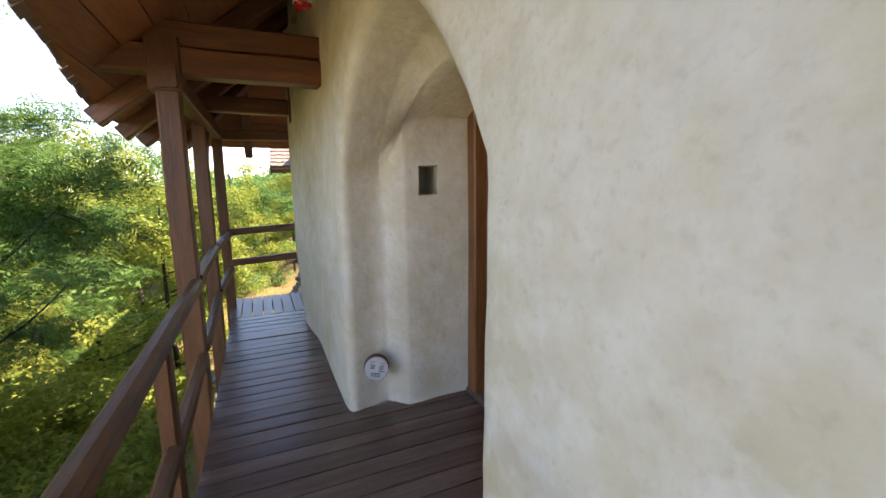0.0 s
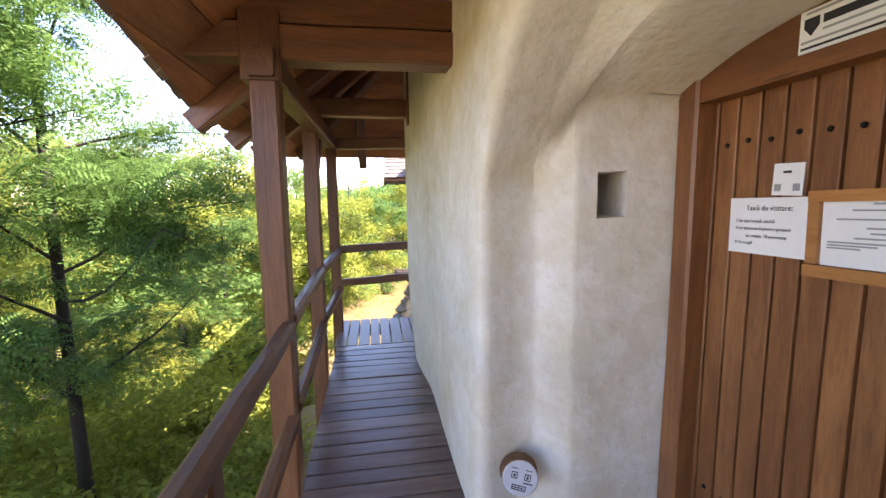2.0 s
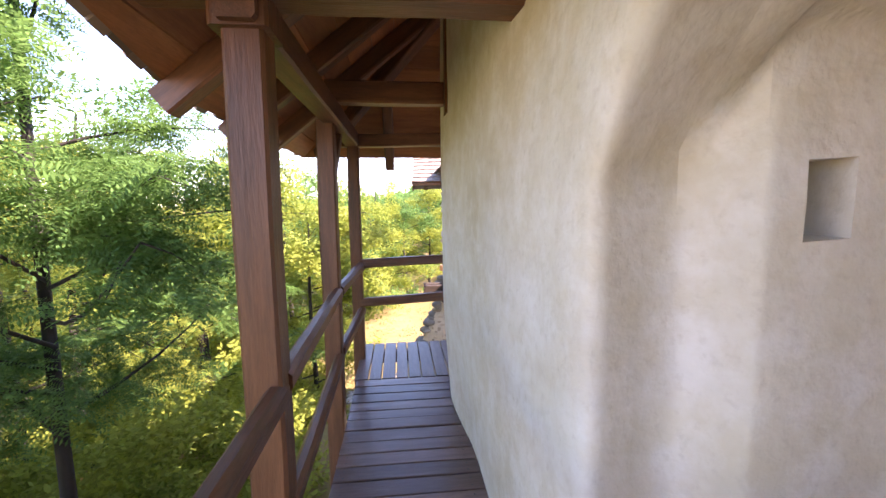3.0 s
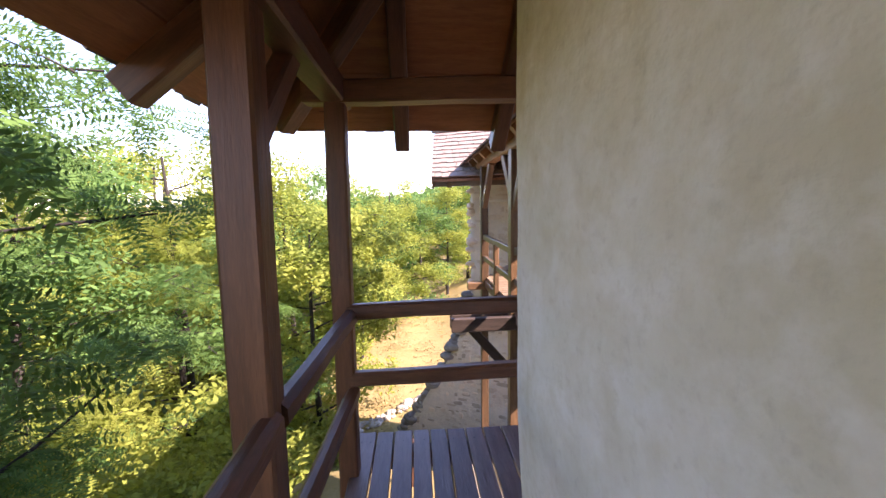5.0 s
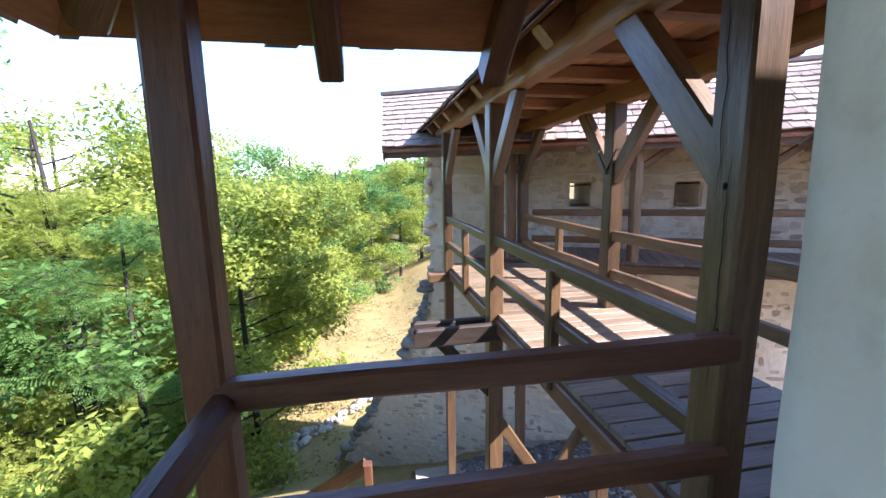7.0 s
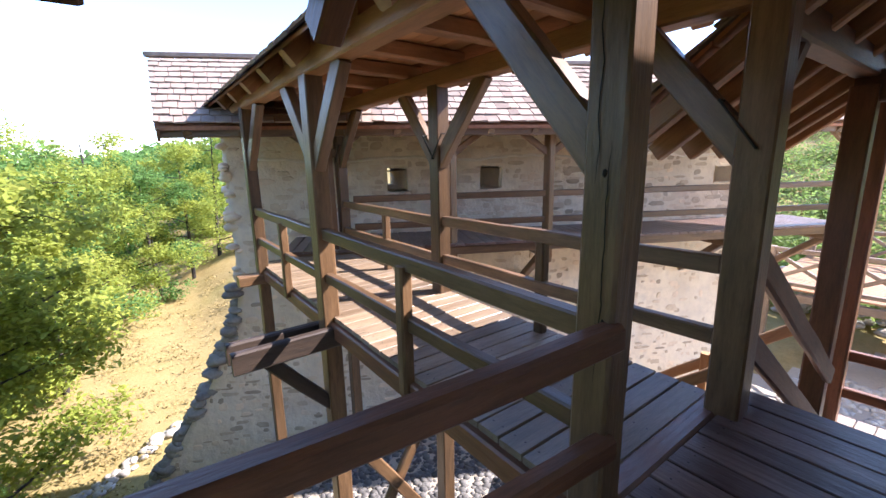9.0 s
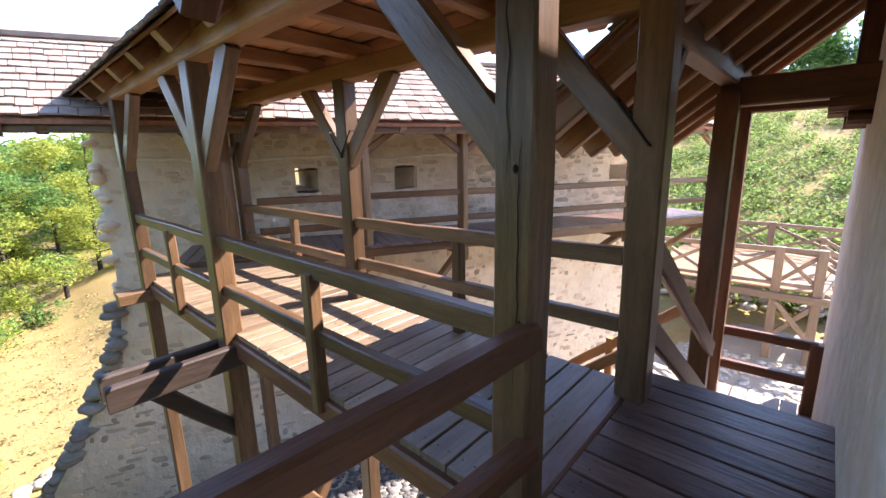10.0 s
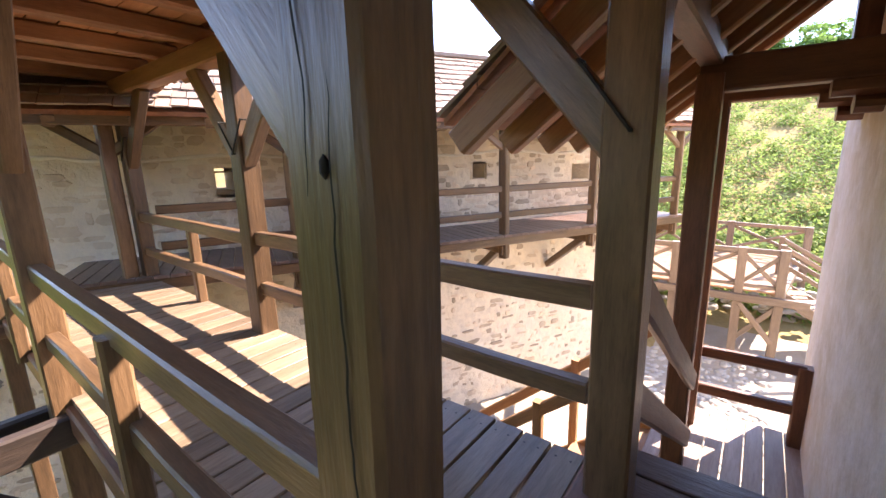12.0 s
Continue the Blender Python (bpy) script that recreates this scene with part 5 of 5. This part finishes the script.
def tree(x, y, height, spread, leaves, size, mat, seed, low=0.2, label="green locust tree with feathery leaves", limbs=9, clumps=40, thick=0.014, feather=0, flat=0.22):
    rg = random.Random(seed)
    z = ground_z(x, y) - 0.2
    t = thing("tree", label, "tree", (0, 0, 0), "trees beside the fortress")
    bm = bmesh.new()
    top = Vector((x + rg.uniform(-0.4, 0.4), y + rg.uniform(-0.4, 0.4), z + height * 0.93))
    limb(bm, (x, y, z), top, height * thick, height * 0.003, 8, 6, 0.05)
    cs = []
    for i in range(limbs):
        f = low + (0.97 - low) * (i + rg.random()) / limbs
        a = Vector((x, y, z)).lerp(top, f)
        ang = rg.uniform(0, 2 * math.pi)
        reach = spread * (1.1 - 0.85 * max(0, f - 0.4)) * rg.uniform(0.6, 1.05)
        b = a + Vector((math.cos(ang) * reach, math.sin(ang) * reach, height * rg.uniform(0.02, 0.12)))
        limb(bm, a, b, height * thick * 0.4 * (1 - f * 0.6), 0.006, 5, 4, 0.15)
        for k in range(max(1, clumps // limbs)):
            g = rg.uniform(0.3, 1.08)
            p = a.lerp(b, g)
            j = spread * flat
            q = Vector((p.x + rg.uniform(-j, j), p.y + rg.uniform(-j, j), p.z + rg.uniform(-j, j) * 0.6))
            if g > 0.5:
                limb(bm, p, q, 0.008, 0.003, 4, 2, 0.1)
            cs.append((q.x, q.y, q.z, spread * rg.uniform(0.12, 0.30) * (1.25 if feather else 1.0)))
    bmesh.ops.recalc_face_normals(bm, faces=bm.faces)
    part("trunk", bm, BARK, t, soft=True)
    crown_mesh("crown", cs, leaves, size, mat, t, seed, feather)
    return t


# the locust close to the gallery, and its neighbours
tree(-2.95, 5.5, 8.8, 1.75, 10500, 0.23, LEAF, 11, low=0.33, limbs=26, clumps=104, feather=9, flat=0.2, thick=0.0085)
tree(-5.4, 4.4, 9.8, 2.4, 9500, 0.24, LEAF, 17, low=0.33, limbs=20, clumps=80, feather=8, flat=0.2, thick=0.009)
tree(-2.9, 2.6, 5.0, 1.1, 2400, 0.22, LEAF, 19, low=0.2, limbs=16, clumps=48, feather=8, flat=0.2, thick=0.008)
tree(-3.6, 3.6, 9.6, 1.8, 5200, 0.24, LEAF, 23, low=0.55, limbs=14, clumps=56, feather=9, flat=0.2, thick=0.008)
tree(-3.5, 11.4, 5.6, 1.5, 4600, 0.17, LEAF, 12, low=0.1, limbs=14, clumps=80, feather=7, label="young green locust tree at the slope")
tree(-4.9, 12.4, 6.8, 1.9, 5200, 0.17, LEAF_Y, 13, low=0.1, limbs=15, clumps=90, feather=7, label="young sunlit locust tree at the slope")
tree(-5.6, 8.0, 6.4, 2.1, 5200, 0.18, LEAF_Y, 14, low=0.1, limbs=15, clumps=90, feather=7, label="young sunlit locust tree at the slope")
rt = random.Random(5)
SPOTS = [(0.5, 28.5, 7.0), (2.0, 30.0, 7.5), (3.6, 32.0, 8.0), (-1.6, 25.5, 6.5), (5.2, 35.0, 8.5), (-2.4, 13.6, 6.3), (-3.4, 15.5, 7.6), (-5.2, 13.0, 8.1), (-6.5, 10.5, 7.8), (-7.4, 6.5, 8.1), (-8.4, 9.0, 8.3), (-7.0, 15.5, 8.5), (-4.6, 18.5, 8.1), (-2.2, 19.5, 6.6), (-9.5, 13.0, 9.0), (-8.5, 18.5, 9.3),
         (-3.0, 23.5, 8.1), (-6.0, 23.0, 9.0), (-10.5, 5.0, 8.8), (-11.5, 9.0, 9.3), (-7.6, 3.0, 7.8), (-1.4, 27.0, 7.8), (-4.5, 28.5, 9.3), (-9.0, 26.5, 10.0), (-12.5, 17.0, 10.0), (-13.0, 22.5, 10.5)]
for i, (x, y, h) in enumerate(SPOTS):
    tree(x, y, h, h * 0.34, 17000, 0.062, LEAF_Y if i % 4 else LEAF, 60 + i, low=0.06, limbs=14, clumps=98, label="sunlit yellow-green thicket tree on the slope")


def thicket(name, label, centres, leaves, size, mat, seed):
    ob = crown_mesh(name, centres, leaves, size, mat, None, seed)
    return tagged(ob, label, "bushes", kind="stuff")


# tufts of dry grass on the slope by the curtain wall
GRASS_BLADE = leafmat("grass_blade", (0.33, 0.25, 0.11), (0.26, 0.21, 0.085), 0.3)
cs = []
for i in range(900):
    x, y = rt.uniform(-3.0, 5.0), 12.4 + 16 * rt.random() ** 1.4
    if (Vector((x, y, 0)) - W0).dot(WN) > -1.2 and x > 0.8:
        continue
    cs.append((x, y, ground_z(x, y) + 0.03, rt.uniform(0.15, 0.4)))
tagged(crown_mesh("grass", cs, 16000, 0.04, GRASS_BLADE, None, 77), "dry yellow grass tufts on the slope", "grass", kind="stuff")
# undergrowth on the slope below the gallery
cs = []
for i in range(260):
    x, y = rt.uniform(-11, -1.5), rt.uniform(0, 24)
    if x > -2.1 and y > 11:
        continue
    cs.append((x, y, ground_z(x, y) + rt.uniform(0.1, 0.9), rt.uniform(0.35, 0.8)))
for i in range(150):
    x, y = rt.uniform(-5.5, -1.4), rt.uniform(-0.5, 9.5)
    cs.append((x, y, ground_z(x, y) + rt.uniform(0.1, 1.0), rt.uniform(0.3, 0.6)))
thicket("undergrowth", "dense green undergrowth on the slope", cs, 130000, 0.06, LEAF_Y, 71)
# tall green bushes close under the gallery
cs = []
for i in range(170):
    x, y = rt.uniform(-5.2, -1.7), rt.uniform(0.2, 9.0)
    cs.append((x, y, ground_z(x, y) + rt.uniform(0.2, 2.3) * min(1.0, (-x - 0.9) / 1.6), rt.uniform(0.3, 0.6)))
thicket("gallery_bushes", "leafy green bushes on the slope under the gallery", cs, 50000, 0.05, LEAF_Y, 76)
# woods farther down the valley
cs = []
for i in range(420):
    d = rt.uniform(28, 95)
    a = rt.uniform(-1.35, 0.30)
    x, y = math.sin(a) * d - 2, math.cos(a) * d
    if x > -2 + 0.1 * (y - 25) and y < 38:
        continue
    h = rt.uniform(3.5, 8.5)
    g = ground_z(x, y)
    for k in range(4):
        cs.append((x + rt.uniform(-1.4, 1.4), y + rt.uniform(-1.4, 1.4), g + h * (0.25 + 0.2 * k), rt.uniform(1.0, 2.0)))
thicket("far_woods", "mixed green woods on the valley side", cs, 150000, 0.30, LEAF, 72)
cs = []
for i in range(500):
    x, y = rt.uniform(-40, 60), rt.uniform(90, 190)
    cs.append((x, y, ground_z(x, y) + rt.uniform(0, 6), rt.uniform(2.5, 4.5)))
thicket("distant_woods", "hazy green woods in the distance", cs, 40000, 0.8, LEAF, 73)
# bushes on the sunny hillside
cs = []
for i in range(4600):
    x = 14.5 + 50 * rt.random() ** 1.3
    y = rt.uniform(-0.35, 0.75) * x + 2
    if noise.noise(Vector((x * 0.09, y * 0.12, 5))) > 0.42:
        continue
    cs.append((x, y, ground_z(x, y) + rt.uniform(0.0, 0.35), rt.uniform(0.35, 0.9)))
FERN = leafmat("fern_leaf", (0.21, 0.285, 0.08), (0.15, 0.235, 0.06), 0.5)
thicket("hillside_bushes", "low bright green bushes covering the hillside", cs, 300000, 0.085, FERN, 74)
cs = []
for i in range(70):
    x, y = rt.uniform(58, 66), rt.uniform(-14, 30)
    g = ground_z(x, y)
    for k in range(3):
        cs.append((x, y, g + 0.7 + 1.3 * k, 1.5 - 0.35 * k))
thicket("ridge_trees", "row of trees along the hill's crest", cs, 22000, 0.25, LEAF, 75)
